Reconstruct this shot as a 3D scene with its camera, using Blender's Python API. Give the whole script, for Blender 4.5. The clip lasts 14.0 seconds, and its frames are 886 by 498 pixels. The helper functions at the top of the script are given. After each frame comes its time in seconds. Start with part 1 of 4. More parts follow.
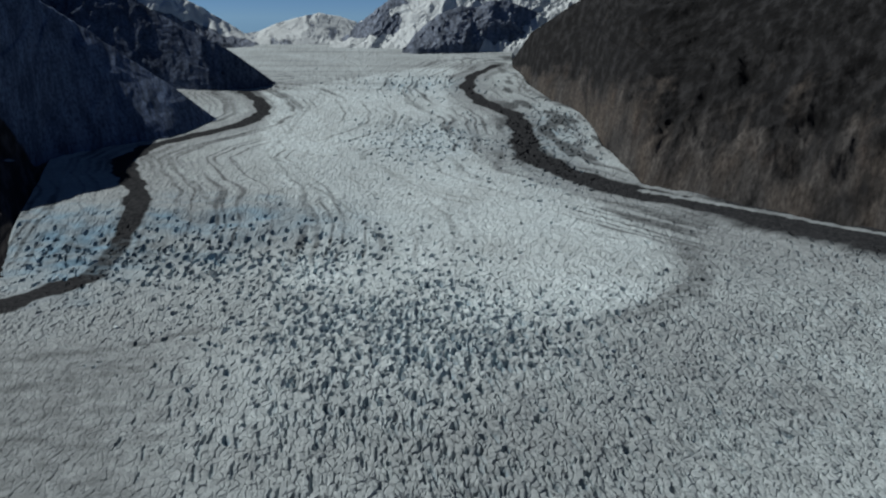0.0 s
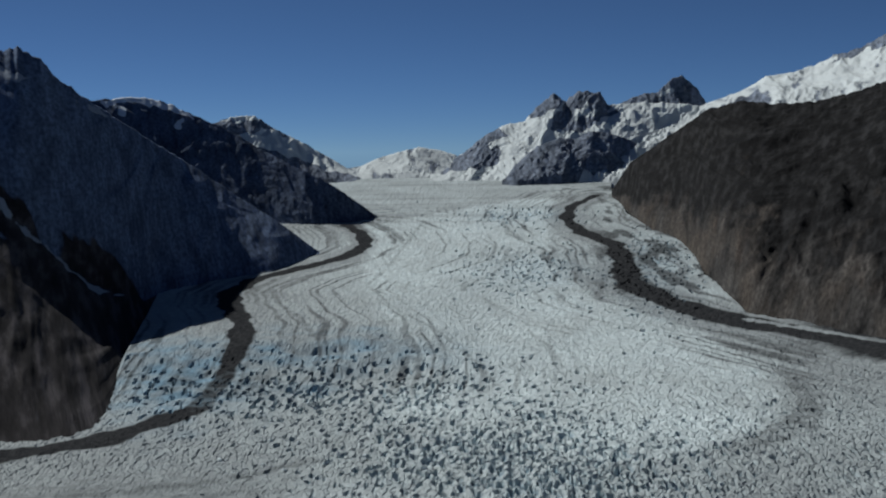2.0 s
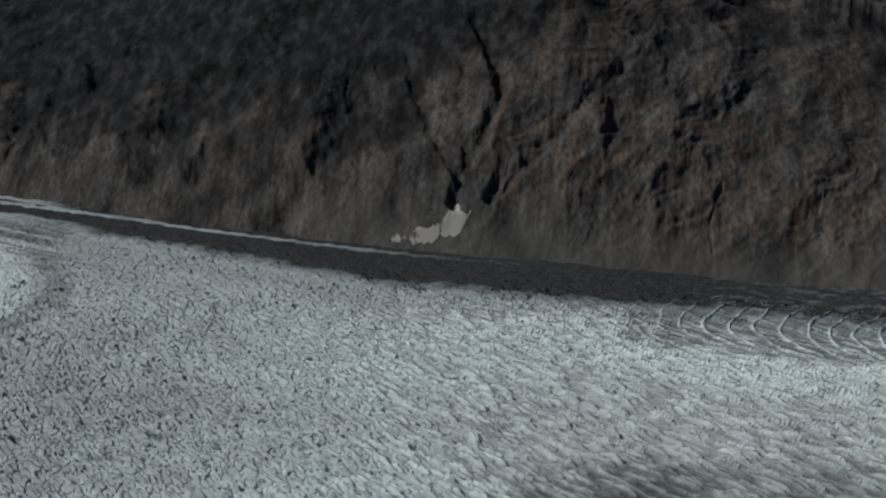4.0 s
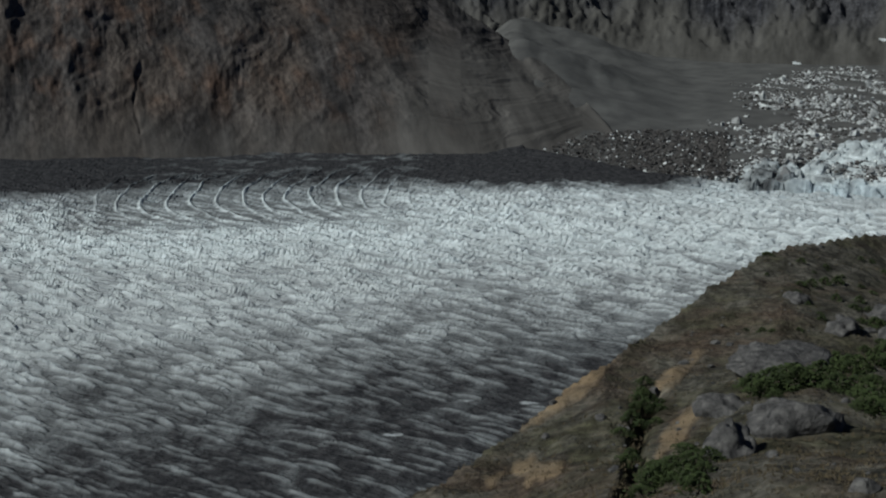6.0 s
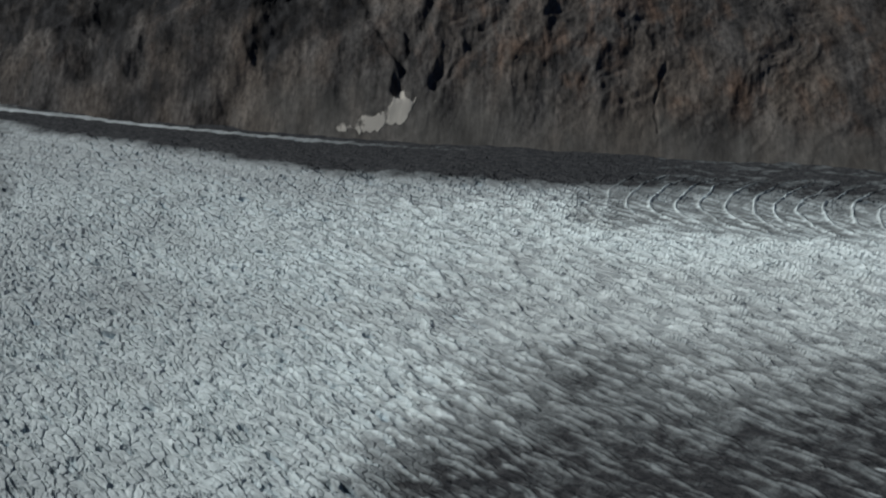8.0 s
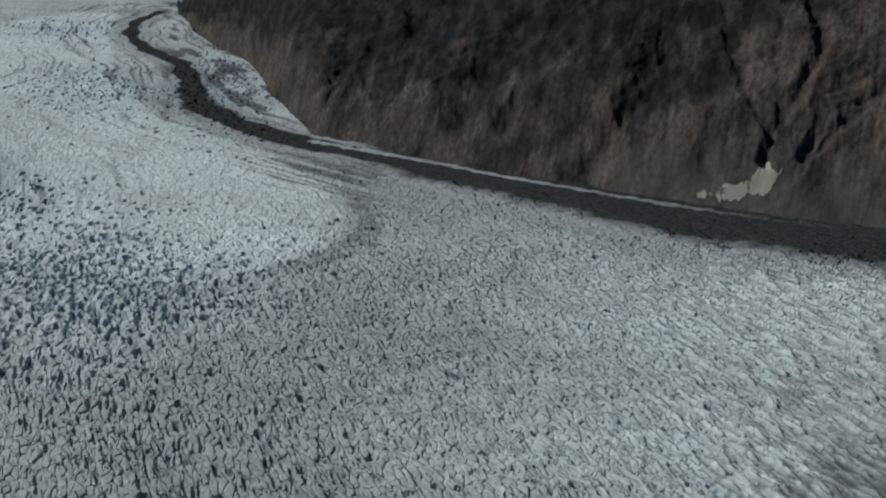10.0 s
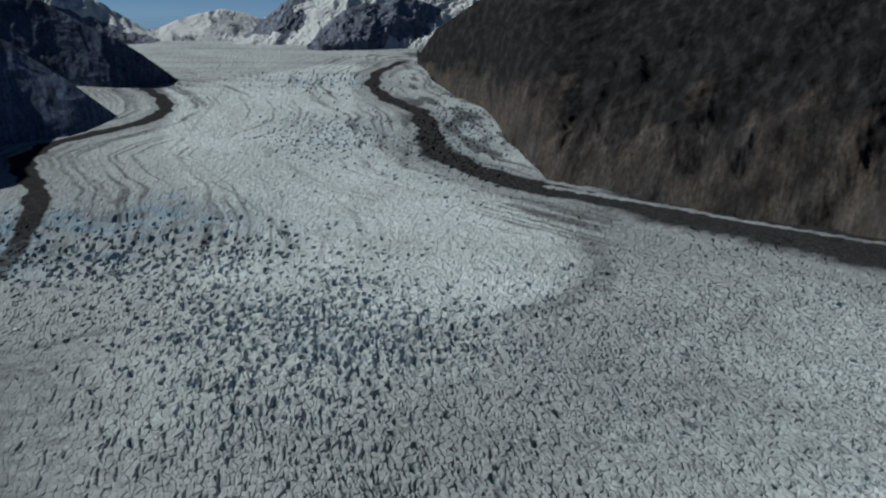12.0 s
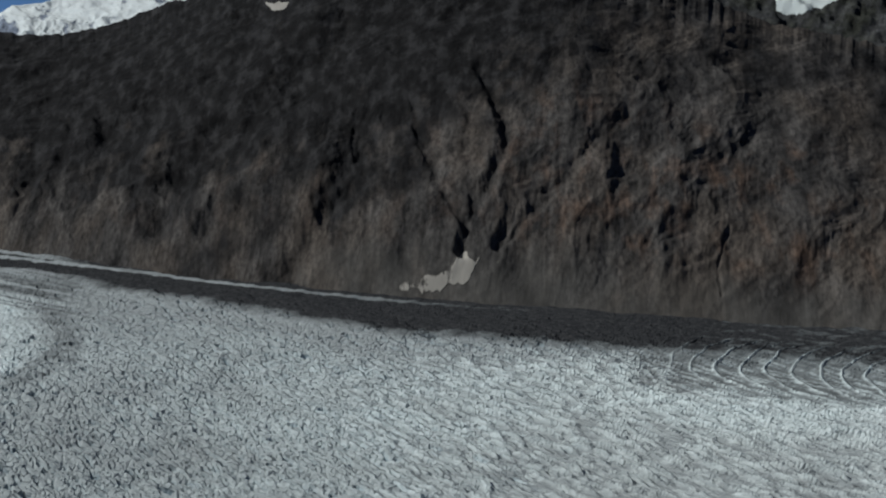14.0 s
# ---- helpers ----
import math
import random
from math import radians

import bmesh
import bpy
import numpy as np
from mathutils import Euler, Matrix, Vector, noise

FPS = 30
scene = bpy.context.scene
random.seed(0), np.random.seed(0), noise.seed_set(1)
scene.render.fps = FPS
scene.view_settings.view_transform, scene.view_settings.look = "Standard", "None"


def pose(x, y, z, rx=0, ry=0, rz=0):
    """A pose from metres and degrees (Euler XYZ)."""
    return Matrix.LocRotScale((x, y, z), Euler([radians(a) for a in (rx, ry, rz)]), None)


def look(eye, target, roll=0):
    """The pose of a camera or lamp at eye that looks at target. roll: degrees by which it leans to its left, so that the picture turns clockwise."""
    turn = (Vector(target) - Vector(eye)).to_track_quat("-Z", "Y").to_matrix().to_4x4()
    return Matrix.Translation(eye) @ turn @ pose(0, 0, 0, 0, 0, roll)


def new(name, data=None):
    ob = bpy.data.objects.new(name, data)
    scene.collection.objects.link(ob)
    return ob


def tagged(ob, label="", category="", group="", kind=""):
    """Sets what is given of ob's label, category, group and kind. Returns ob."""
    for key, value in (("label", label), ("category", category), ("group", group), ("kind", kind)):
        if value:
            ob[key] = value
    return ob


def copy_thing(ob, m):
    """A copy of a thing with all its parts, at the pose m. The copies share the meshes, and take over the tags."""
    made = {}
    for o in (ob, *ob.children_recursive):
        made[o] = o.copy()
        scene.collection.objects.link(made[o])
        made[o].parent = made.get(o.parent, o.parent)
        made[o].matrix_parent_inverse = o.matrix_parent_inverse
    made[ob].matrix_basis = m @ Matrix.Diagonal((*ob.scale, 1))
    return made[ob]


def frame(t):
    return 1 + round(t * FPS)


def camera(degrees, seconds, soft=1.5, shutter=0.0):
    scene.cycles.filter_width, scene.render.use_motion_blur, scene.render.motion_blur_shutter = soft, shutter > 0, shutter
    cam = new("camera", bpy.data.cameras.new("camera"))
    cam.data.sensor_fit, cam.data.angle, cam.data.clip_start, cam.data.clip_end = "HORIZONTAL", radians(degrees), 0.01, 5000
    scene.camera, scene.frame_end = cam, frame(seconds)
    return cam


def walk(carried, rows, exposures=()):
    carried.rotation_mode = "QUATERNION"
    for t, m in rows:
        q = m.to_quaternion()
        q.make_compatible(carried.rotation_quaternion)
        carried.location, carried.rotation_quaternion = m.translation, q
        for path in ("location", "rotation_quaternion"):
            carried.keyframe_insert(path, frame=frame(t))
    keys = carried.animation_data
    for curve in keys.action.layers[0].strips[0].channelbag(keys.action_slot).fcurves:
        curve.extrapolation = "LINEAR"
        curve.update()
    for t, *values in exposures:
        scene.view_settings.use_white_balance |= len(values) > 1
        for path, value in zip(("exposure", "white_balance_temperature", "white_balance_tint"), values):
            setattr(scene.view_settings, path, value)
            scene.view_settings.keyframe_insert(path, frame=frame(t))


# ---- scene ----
# Lookout above a valley glacier. x east, y up-valley, z up; the lookout is 280 m above the lower ice.
EYE = Vector((0.0, 0.0, 280.0))
cam = camera(38.0, 14.0, soft=2.2, shutter=0.04)
# seconds, yaw to the left, pitch, roll
TURNS = [
    (0, -4.63, -10.17, 0.35),
    (0.5, -1.13, -9.03, -0.14),
    (1, 0.2, -7.69, -0.68),
    (1.5, 0.1, -5.31, -0.46),
    (2, -0.13, -4.34, -0.73),
    (2.5, -1.68, -4.51, -0.4),
    (3, -4.25, -4.58, -0.35),
    (3.5, -14.63, -7.24, 0.94),
    (3.6, -18.01, -7.59, 1.3),
    (4, -33.03, -9.34, 1.93),
    (4.2, -39.91, -10.27, 0.08),
    (4.6, -47, -11.6, -0.6),
    (5.3, -54.5, -13.4, -0.9),
    (6.3, -59.74, -14.2, -0.46),
    (6.5, -60.74, -13.45, -1.52),
    (7, -62.7, -13.68, -0.85),
    (7.4, -57.36, -13.91, -2.11),
    (7.5, -53.69, -14.74, -1.27),
    (7.7, -44.58, -14.7, -0.48),
    (8, -35.5, -14.3, 0.6),
    (8.7, -31.5, -13.8, 1.8),
    (9.4, -28, -13.2, 2.9),
    (9.8, -23.14, -12.68, 3.11),
    (10, -19.51, -12.02, 2.37),
    (10.5, -12.71, -10.38, 1.11),
    (11, -9.87, -9.15, -0.33),
    (11.5, -4.64, -10.65, -0.67),
    (12, -8.84, -10.28, 0.52),
    (12.3, -18.13, -10.88, 3.54),
    (12.5, -26.5, -9.55, 2.62),
    (12.6, -30.56, -9.49, 2.56),
    (12.7, -34.22, -9.24, 3.25),
    (12.8, -37.27, -8.77, 3.23),
    (13, -41, -8.56, 1.97),
    (13.1, -41.28, -8.63, 1.35),
    (13.5, -36.38, -8.23, 0.22),
    (14, -32.61, -7.23, 0.87),
]


def aimed(yaw, pitch, roll):
    a, b = radians(yaw), radians(pitch)
    way = Vector((-math.sin(a) * math.cos(b), math.cos(a) * math.cos(b), math.sin(b)))
    return look(EYE, EYE + way * 100.0, roll)


walk(cam, [(t, aimed(yaw, pitch, roll)) for t, yaw, pitch, roll in TURNS], exposures=[(t, stops, 6250, 5) for t, stops in ((0.0, 0.08), (3.0, 0.1), (3.6, 0.0), (6.3, 0.1), (7.0, 0.13), (7.5, 0.25), (7.7, 0.25), (9.8, 0.0), (11.0, 0.0), (12.5, -0.13), (13.0, -0.22), (14.0, 0.12))])

# ---- light ----
SUN_BEARING, SUN_HEIGHT = -51.0, 40.0
world = bpy.data.worlds.new("clear_sky")
scene.world = world
world.use_nodes = True
wn = world.node_tree
sky = wn.nodes.new("ShaderNodeTexSky")
sky.sky_type = "NISHITA"
sky.sun_disc = False
sky.sun_elevation, sky.sun_rotation = radians(SUN_HEIGHT), radians(SUN_BEARING)
sky.altitude, sky.air_density, sky.dust_density, sky.ozone_density = 9000, 1.0, 0.0, 5.5
wn.nodes["Background"].inputs["Strength"].default_value = 0.042
wn.links.new(sky.outputs[0], wn.nodes["Background"].inputs["Color"])
sun = new("sun", bpy.data.lights.new("sun", "SUN"))
sun.data.energy, sun.data.angle, sun.data.color = 3.5, radians(0.53), (1.0, 0.97, 0.93)
a, b = radians(SUN_BEARING), radians(SUN_HEIGHT)
sun.matrix_world = look(Vector((math.sin(a) * math.cos(b), math.cos(a) * math.cos(b), math.sin(b))) * 3000, (0, 0, 0))

# ---- materials ----
def graph(name, rough=0.9, spec=0.2):
    m = bpy.data.materials.new(name)
    m.use_nodes = True
    nt = m.node_tree
    bsdf = nt.nodes["Principled BSDF"]
    bsdf.inputs["Roughness"].default_value = rough
    bsdf.inputs["Specular IOR Level"].default_value = spec
    return m, nt, bsdf


def noise_tex(nt, scale, detail=6.0, stretch=(1, 1, 1), rough=0.6, lay=False):
    g = nt.nodes.new("ShaderNodeNewGeometry")
    mp = nt.nodes.new("ShaderNodeMapping")
    mp.inputs["Scale"].default_value = stretch
    n = nt.nodes.new("ShaderNodeTexNoise")
    n.inputs["Scale"].default_value, n.inputs["Detail"].default_value = scale, detail
    n.inputs["Roughness"].default_value = rough
    if lay:
        g = nt.nodes.new("ShaderNodeAttribute")
        g.attribute_name = "lay"
    nt.links.new(g.outputs["Vector" if lay else "Position"], mp.inputs["Vector"])
    nt.links.new(mp.outputs[0], n.inputs["Vector"])
    return n.outputs["Fac"]


def ramp(nt, fac, stops):
    r = nt.nodes.new("ShaderNodeValToRGB")
    while len(r.color_ramp.elements) < len(stops):
        r.color_ramp.elements.new(0.5)
    for e, (p, c) in zip(r.color_ramp.elements, stops):
        e.position = p
        e.color = (*c, 1) if not isinstance(c, float) else (c, c, c, 1)
    nt.links.new(fac, r.inputs[0])
    return r.outputs[0]


def mix(nt, fac, one, two, kind="MIX"):
    n = nt.nodes.new("ShaderNodeMix")
    n.data_type, n.blend_type = "RGBA", kind
    for socket, v in ((n.inputs[0], fac), (n.inputs[6], one), (n.inputs[7], two)):
        if isinstance(v, (int, float)):
            socket.default_value = v
        elif isinstance(v, tuple):
            socket.default_value = (*v, 1)
        else:
            nt.links.new(v, socket)
    return n.outputs[2]


def maths(nt, op, one, two):
    n = nt.nodes.new("ShaderNodeMath")
    n.operation = op
    for socket, v in zip(n.inputs, (one, two)):
        if isinstance(v, (int, float)):
            socket.default_value = v
        else:
            nt.links.new(v, socket)
    return n.outputs[0]


def attribute(nt, name):
    n = nt.nodes.new("ShaderNodeAttribute")
    n.attribute_name = name
    return n.outputs["Fac"]


def bump(nt, bsdf, height, distance, strength=1.0):
    n = nt.nodes.new("ShaderNodeBump")
    n.inputs["Strength"].default_value, n.inputs["Distance"].default_value = strength, distance
    nt.links.new(height, n.inputs["Height"])
    nt.links.new(n.outputs[0], bsdf.inputs["Normal"])


def ice_material():
    m, nt, bsdf = graph("glacier_ice", 0.75, 0.25)
    fine = noise_tex(nt, 0.13, 8.0, (1.0, 0.5, 1.0))
    broad = noise_tex(nt, 0.006, 5.0)
    streak = noise_tex(nt, 0.02, 6.0, (1.0, 0.35, 1.0))
    ice = ramp(nt, fine, [(0.25, (0.38, 0.43, 0.44)), (0.5, (0.56, 0.63, 0.64)), (0.75, (0.74, 0.82, 0.83))])
    ice = mix(nt, maths(nt, "MULTIPLY", ramp(nt, broad, [(0.35, 0.0), (0.7, 1.0)]), 0.45), ice, (0.34, 0.37, 0.37))
    ice = mix(nt, maths(nt, "MULTIPLY", ramp(nt, streak, [(0.5, 0.0), (0.75, 1.0)]), 0.4), ice, (0.24, 0.25, 0.245))
    ice = mix(nt, maths(nt, "MULTIPLY", attribute(nt, "dust_and_shade"), 0.85), ice, mix(nt, fine, (0.15, 0.16, 0.165), (0.36, 0.39, 0.395)))
    # blue ice, darkened so that it also carries the icefall's shade
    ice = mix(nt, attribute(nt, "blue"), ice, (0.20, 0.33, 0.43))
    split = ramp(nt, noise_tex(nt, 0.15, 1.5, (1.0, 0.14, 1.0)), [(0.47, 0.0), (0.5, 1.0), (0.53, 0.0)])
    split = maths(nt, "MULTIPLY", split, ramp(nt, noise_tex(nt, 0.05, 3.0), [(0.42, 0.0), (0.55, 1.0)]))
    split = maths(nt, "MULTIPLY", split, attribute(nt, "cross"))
    rim = ramp(nt, noise_tex(nt, 0.115, 2.5, (1.0, 0.18, 1.0)), [(0.40, 0.0), (0.5, 1.0), (0.54, 0.0)])
    rim = maths(nt, "MULTIPLY", rim, attribute(nt, "waves"))
    # dark tone painted along the cracks for the shade inside them
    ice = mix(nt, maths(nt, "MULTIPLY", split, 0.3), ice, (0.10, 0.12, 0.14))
    # pale crest lines: clean ice, with the sun on the edges painted in
    ice = mix(nt, maths(nt, "MULTIPLY", rim, 0.3), ice, (0.74, 0.80, 0.80))
    grit = ramp(nt, noise_tex(nt, 0.15, 8.0), [(0.3, (0.018, 0.019, 0.022)), (0.7, (0.055, 0.056, 0.058))])
    edge = maths(nt, "ADD", attribute(nt, "debris_and_shade"), maths(nt, "MULTIPLY", maths(nt, "SUBTRACT", noise_tex(nt, 0.05, 7.0), 0.5), 0.7))
    stony = ramp(nt, edge, [(0.2, 0.0), (0.75, 1.0)])
    nt.links.new(mix(nt, stony, ice, grit), bsdf.inputs["Base Color"])
    nt.links.new(maths(nt, "MULTIPLY", maths(nt, "SUBTRACT", 1.0, stony), 0.16), bsdf.inputs["Specular IOR Level"])
    nt.links.new(maths(nt, "ADD", maths(nt, "MULTIPLY", stony, 0.2), 0.78), bsdf.inputs["Roughness"])
    height = maths(nt, "ADD", noise_tex(nt, 0.25, 9.0), maths(nt, "SUBTRACT", maths(nt, "MULTIPLY", rim, 0.3), maths(nt, "MULTIPLY", split, 0.5)))
    bump(nt, bsdf, height, 2.2, 0.8)
    return m


def rock_material(name, dark, light, tint, moss, snow=(0.78, 0.81, 0.84), scale=0.02, relief=12.0, ochre=(0.125, 0.082, 0.06), till=(0.088, 0.085, 0.079), rim=(0.47, 0.54)):
    m, nt, bsdf = graph(name, 0.95, 0.06)
    rock = ramp(nt, noise_tex(nt, scale, 10.0, (1, 1, 0.75), 0.65, lay=True), [(0.36, dark), (0.64, tuple(c * 1.5 for c in light))])
    rock = mix(nt, ramp(nt, noise_tex(nt, scale * 0.35, 5.0, lay=True), [(0.46, 0.0), (0.62, 0.7)]), rock, tuple(c * 1.4 for c in tint))
    rusty = maths(nt, "MULTIPLY", attribute(nt, "ochre"), ramp(nt, noise_tex(nt, scale * 1.1, 7.0, lay=True), [(0.5, 0.0), (0.66, 0.7)]))
    rock = mix(nt, rusty, rock, ochre)
    # streaks that run down the slope, broken stone, then scree and silt
    rock = mix(nt, 0.85, rock, ramp(nt, noise_tex(nt, scale * 3.5, 7.0, (1, 1, 0.3), lay=True), [(0.36, 0.5), (0.62, 1.0)]), "MULTIPLY")
    rock = mix(nt, 0.9, rock, ramp(nt, noise_tex(nt, scale * 7, 8.0, lay=True), [(0.36, 0.42), (0.58, 1.0)]), "MULTIPLY")
    silt = ramp(nt, noise_tex(nt, scale * 1.5, 8.0, (1, 1, 0.5), lay=True), [(0.35, tuple(c * 0.6 for c in till)), (0.68, tuple(c * 1.25 for c in till))])
    rock = mix(nt, attribute(nt, "till"), rock, silt)
    green = ramp(nt, noise_tex(nt, scale * 1.8, 9.0, lay=True), [(0.36, tuple(c * 0.5 for c in moss)), (0.5, moss), (0.58, tuple(c * 2.0 for c in moss)), (0.68, tuple(c * 2.7 for c in moss))])
    veg = maths(nt, "ADD", attribute(nt, "veg"), maths(nt, "MULTIPLY", maths(nt, "SUBTRACT", noise_tex(nt, scale * 0.8, 9.0, rough=0.65, lay=True), 0.5), 1.9))
    rock = mix(nt, ramp(nt, veg, [(0.3, 0.0), (0.75, 1.0)]), rock, green)
    wear = maths(nt, "ADD", attribute(nt, "snow"), maths(nt, "MULTIPLY", maths(nt, "SUBTRACT", noise_tex(nt, scale * 1.2, 9.0, rough=0.62, lay=True), 0.5), 0.95))
    white = mix(nt, ramp(nt, noise_tex(nt, scale * 0.6, 6.0, lay=True), [(0.35, 0.0), (0.7, 0.5)]), snow, tuple(c * 0.72 for c in snow))
    cover = ramp(nt, wear, [(rim[0], 0.0), (rim[1], 1.0)])
    rock = mix(nt, cover, rock, white)
    nt.links.new(rock, bsdf.inputs["Base Color"])
    bare = maths(nt, "SUBTRACT", maths(nt, "SUBTRACT", 1.0, maths(nt, "MULTIPLY", cover, 0.8)), maths(nt, "MULTIPLY", attribute(nt, "till"), 0.75))
    bump(nt, bsdf, maths(nt, "MULTIPLY", noise_tex(nt, scale * 2.5, 10.0, (1, 1, 0.7), 0.62, lay=True), bare), relief, 0.9)
    return m


def simple(name, stops, scale, relief, rough=0.9, per_object=0.0, per_lump=0.0):
    m, nt, bsdf = graph(name, rough, 0.2)
    c = ramp(nt, noise_tex(nt, scale, 8.0), stops)
    if per_object:
        info = nt.nodes.new("ShaderNodeObjectInfo")
        c = mix(nt, maths(nt, "MULTIPLY", info.outputs["Random"], per_object), c, stops[0][1])
    if per_lump:
        lump = nt.nodes.new("ShaderNodeNewGeometry").outputs["Random Per Island"]
        c = mix(nt, maths(nt, "MULTIPLY", ramp(nt, lump, [(0.25, 0.0), (0.8, 1.0)]), per_lump), c, stops[0][1])
    nt.links.new(c, bsdf.inputs["Base Color"])
    bump(nt, bsdf, noise_tex(nt, scale * 3, 8.0), relief, 0.8)
    return m


ICE = ice_material()
# navy of haze and shade is put into the base colour of both rocks
ROCK_SHADE = rock_material("haze_blue_rock", (0.06, 0.082, 0.13), (0.105, 0.135, 0.2), (0.09, 0.115, 0.175), (0.06, 0.07, 0.075), (0.6, 0.64, 0.7), relief=7.0)
# its snow is greyed as well, to look shaded
ROCK_WEST = rock_material("haze_blue_west_rock", (0.09, 0.125, 0.2), (0.145, 0.19, 0.29), (0.125, 0.168, 0.255), (0.034, 0.031, 0.033), (0.30, 0.34, 0.40), relief=3.0)
# distance haze is painted in: rock made bluer and paler
ROCK_FAR = rock_material("far_haze_blue_rock", (0.12, 0.145, 0.19), (0.22, 0.25, 0.31), (0.17, 0.2, 0.255), (0.07, 0.07, 0.06), (0.62, 0.66, 0.665), 0.012, 7.0)
ROCK_WALL = rock_material("brown_valley_rock", (0.026, 0.0255, 0.026), (0.072, 0.067, 0.064), (0.078, 0.065, 0.055), (0.0115, 0.0113, 0.0117), (0.28, 0.265, 0.24), relief=4.5)
ROCK_EAST = rock_material("grey_till_rock", (0.022, 0.024, 0.03), (0.075, 0.076, 0.08), (0.06, 0.06, 0.062), (0.018, 0.019, 0.016), (0.46, 0.5, 0.5), relief=7.0, till=(0.074, 0.073, 0.067))
HILL = rock_material("alpine_turf", (0.042, 0.041, 0.034), (0.128, 0.122, 0.1), (0.082, 0.058, 0.041), (0.043, 0.042, 0.027), (0.24, 0.18, 0.11), 0.14, 1.6, rim=(0.3, 0.72))
TILL = simple("lake_bed_gravel", [(0.3, (0.05, 0.051, 0.05)), (0.7, (0.105, 0.107, 0.102))], 0.02, 1.0)
BLOCK_ICE = simple("broken_ice", [(0.3, (0.10, 0.10, 0.10)), (0.5, (0.55, 0.59, 0.58)), (0.75, (0.75, 0.79, 0.79))], 0.14, 1.5, 0.6, 0.85)
RUBBLE_ICE = simple("ice_rubble", [(0.3, (0.12, 0.12, 0.12)), (0.5, (0.6, 0.64, 0.63)), (0.75, (0.78, 0.82, 0.82))], 0.14, 1.5, 0.6, 0.0, 0.85)
GRANITE = simple("grey_boulder", [(0.3, (0.024, 0.024, 0.024)), (0.5, (0.072, 0.071, 0.069)), (0.72, (0.15, 0.148, 0.14))], 0.7, 0.5)
SHRUB = simple("dwarf_conifer", [(0.3, (0.012, 0.02, 0.008)), (0.7, (0.05, 0.07, 0.022))], 1.5, 0.2, 0.9, 0.3)

# ---- plan: bearing (degrees, clockwise from up-valley), distance and height (metres) ----
WEST_BASE = [(-60, 700, 0), (-30, 800, 0), (-19.44, 1320, 0), (-16.42, 1322, 0), (-14.97, 1426, 1), (-13.96, 1642, 8), (-12.94, 1944, 20), (-12.42, 2236, 33), (-9.72, 2428, 44), (-7.24, 2532, 50), (-5.35, 2786, 65)]
WEST_CREST = [(-60, 1500, 320), (-40, 1700, 420), (-27, 2100, 446), (-18.82, 2300, 457), (-17.92, 2320, 465), (-17.02, 2360, 451), (-16.37, 2400, 418), (-15.13, 2490, 384), (-13.64, 2630, 342), (-11.29, 2780, 272), (-8.9, 2790, 189), (-7.19, 2780, 135), (-5.35, 2786, 65)]
WEST_SHOULDER = [(-60, 1200, 200), (-30, 1700, 240), (-19.5, 1900, 217), (-18, 1950, 178), (-16.6, 2010, 125), (-15, 2080, 76), (-13.5, 2150, 47), (-12.42, 2250, 36), (-9.72, 2440, 48), (-7.24, 2540, 54), (-5.35, 2790, 65)]
SECOND_BASE = [(-26, 2600, 60), (-19.09, 3664, 107), (-14.47, 3528, 104), (-9.66, 3418, 101), (-7.19, 3386, 100), (-5.7, 3294, 95), (-4.2, 3330, 98), (-2.77, 3462, 106)]
SECOND_CREST = [(-26, 3000, 480), (-18.91, 3900, 417), (-16.63, 3900, 434), (-15.13, 3880, 440), (-12.89, 3870, 448), (-11.71, 3840, 427), (-10.76, 3810, 394), (-9.56, 3780, 362), (-7.87, 3700, 291), (-6.16, 3620, 235), (-4.68, 3520, 189), (-3.44, 3420, 139), (-2.77, 3462, 106)]
THIRD_BASE = [(-11.33, 4290, 157), (-9.62, 4410, 167), (-7.16, 4406, 169), (-4.68, 4492, 176), (-3.55, 4540, 180), (-3.37, 4734, 194)]
THIRD_CREST = [(-11.26, 4650, 365), (-9.8, 4660, 391), (-9.06, 4680, 411), (-8.08, 4700, 415), (-7.36, 4720, 375), (-6.14, 4750, 322), (-4.91, 4800, 265), (-4.04, 4820, 219), (-3.37, 4820, 195)]
DOME_BASE = [(-4.7, 4600, 180), (1.1, 4600, 180)]
DOME_CREST = [(-4.67, 4850, 214), (-3.47, 4850, 228), (-2.66, 4850, 259), (-1.66, 4850, 282), (-0.9, 4850, 296), (0.1, 4850, 283), (0.72, 4850, 266), (1.1, 4850, 244)]
PEAKS_BASE = [(-0.41, 4480, 172), (2.6, 4460, 170), (3.4, 4380, 150), (9, 4380, 150), (13.4, 4380, 150)]
PEAKS_CREST = [(-0.41, 4850, 218), (0.34, 4850, 240), (1.1, 4850, 274), (2.1, 4850, 340), (2.85, 4850, 374), (3.85, 4850, 390), (4.35, 4850, 439), (5.09, 4850, 491), (5.64, 4850, 459), (6.2, 4850, 496), (7.07, 4850, 495), (7.44, 4850, 445), (8.17, 4850, 448), (9.75, 4850, 450), (11.73, 4850, 436), (13.35, 4850, 413)]
HORN_BASE = [(7.8, 4860, 390), (12.2, 4860, 390)]
HORN_CREST = [(7.8, 4940, 443), (8.54, 4940, 474), (9.14, 4940, 488), (9.63, 4940, 492), (10.23, 4940, 541), (10.64, 4940, 555), (11.32, 4940, 502), (11.73, 4940, 443), (12.16, 4940, 428)]
NUNATAK_BASE = [(2.79, 4354, 167), (3.35, 4294, 163), (5.34, 4352, 166), (6.83, 4434, 171), (9.05, 4484, 173)]
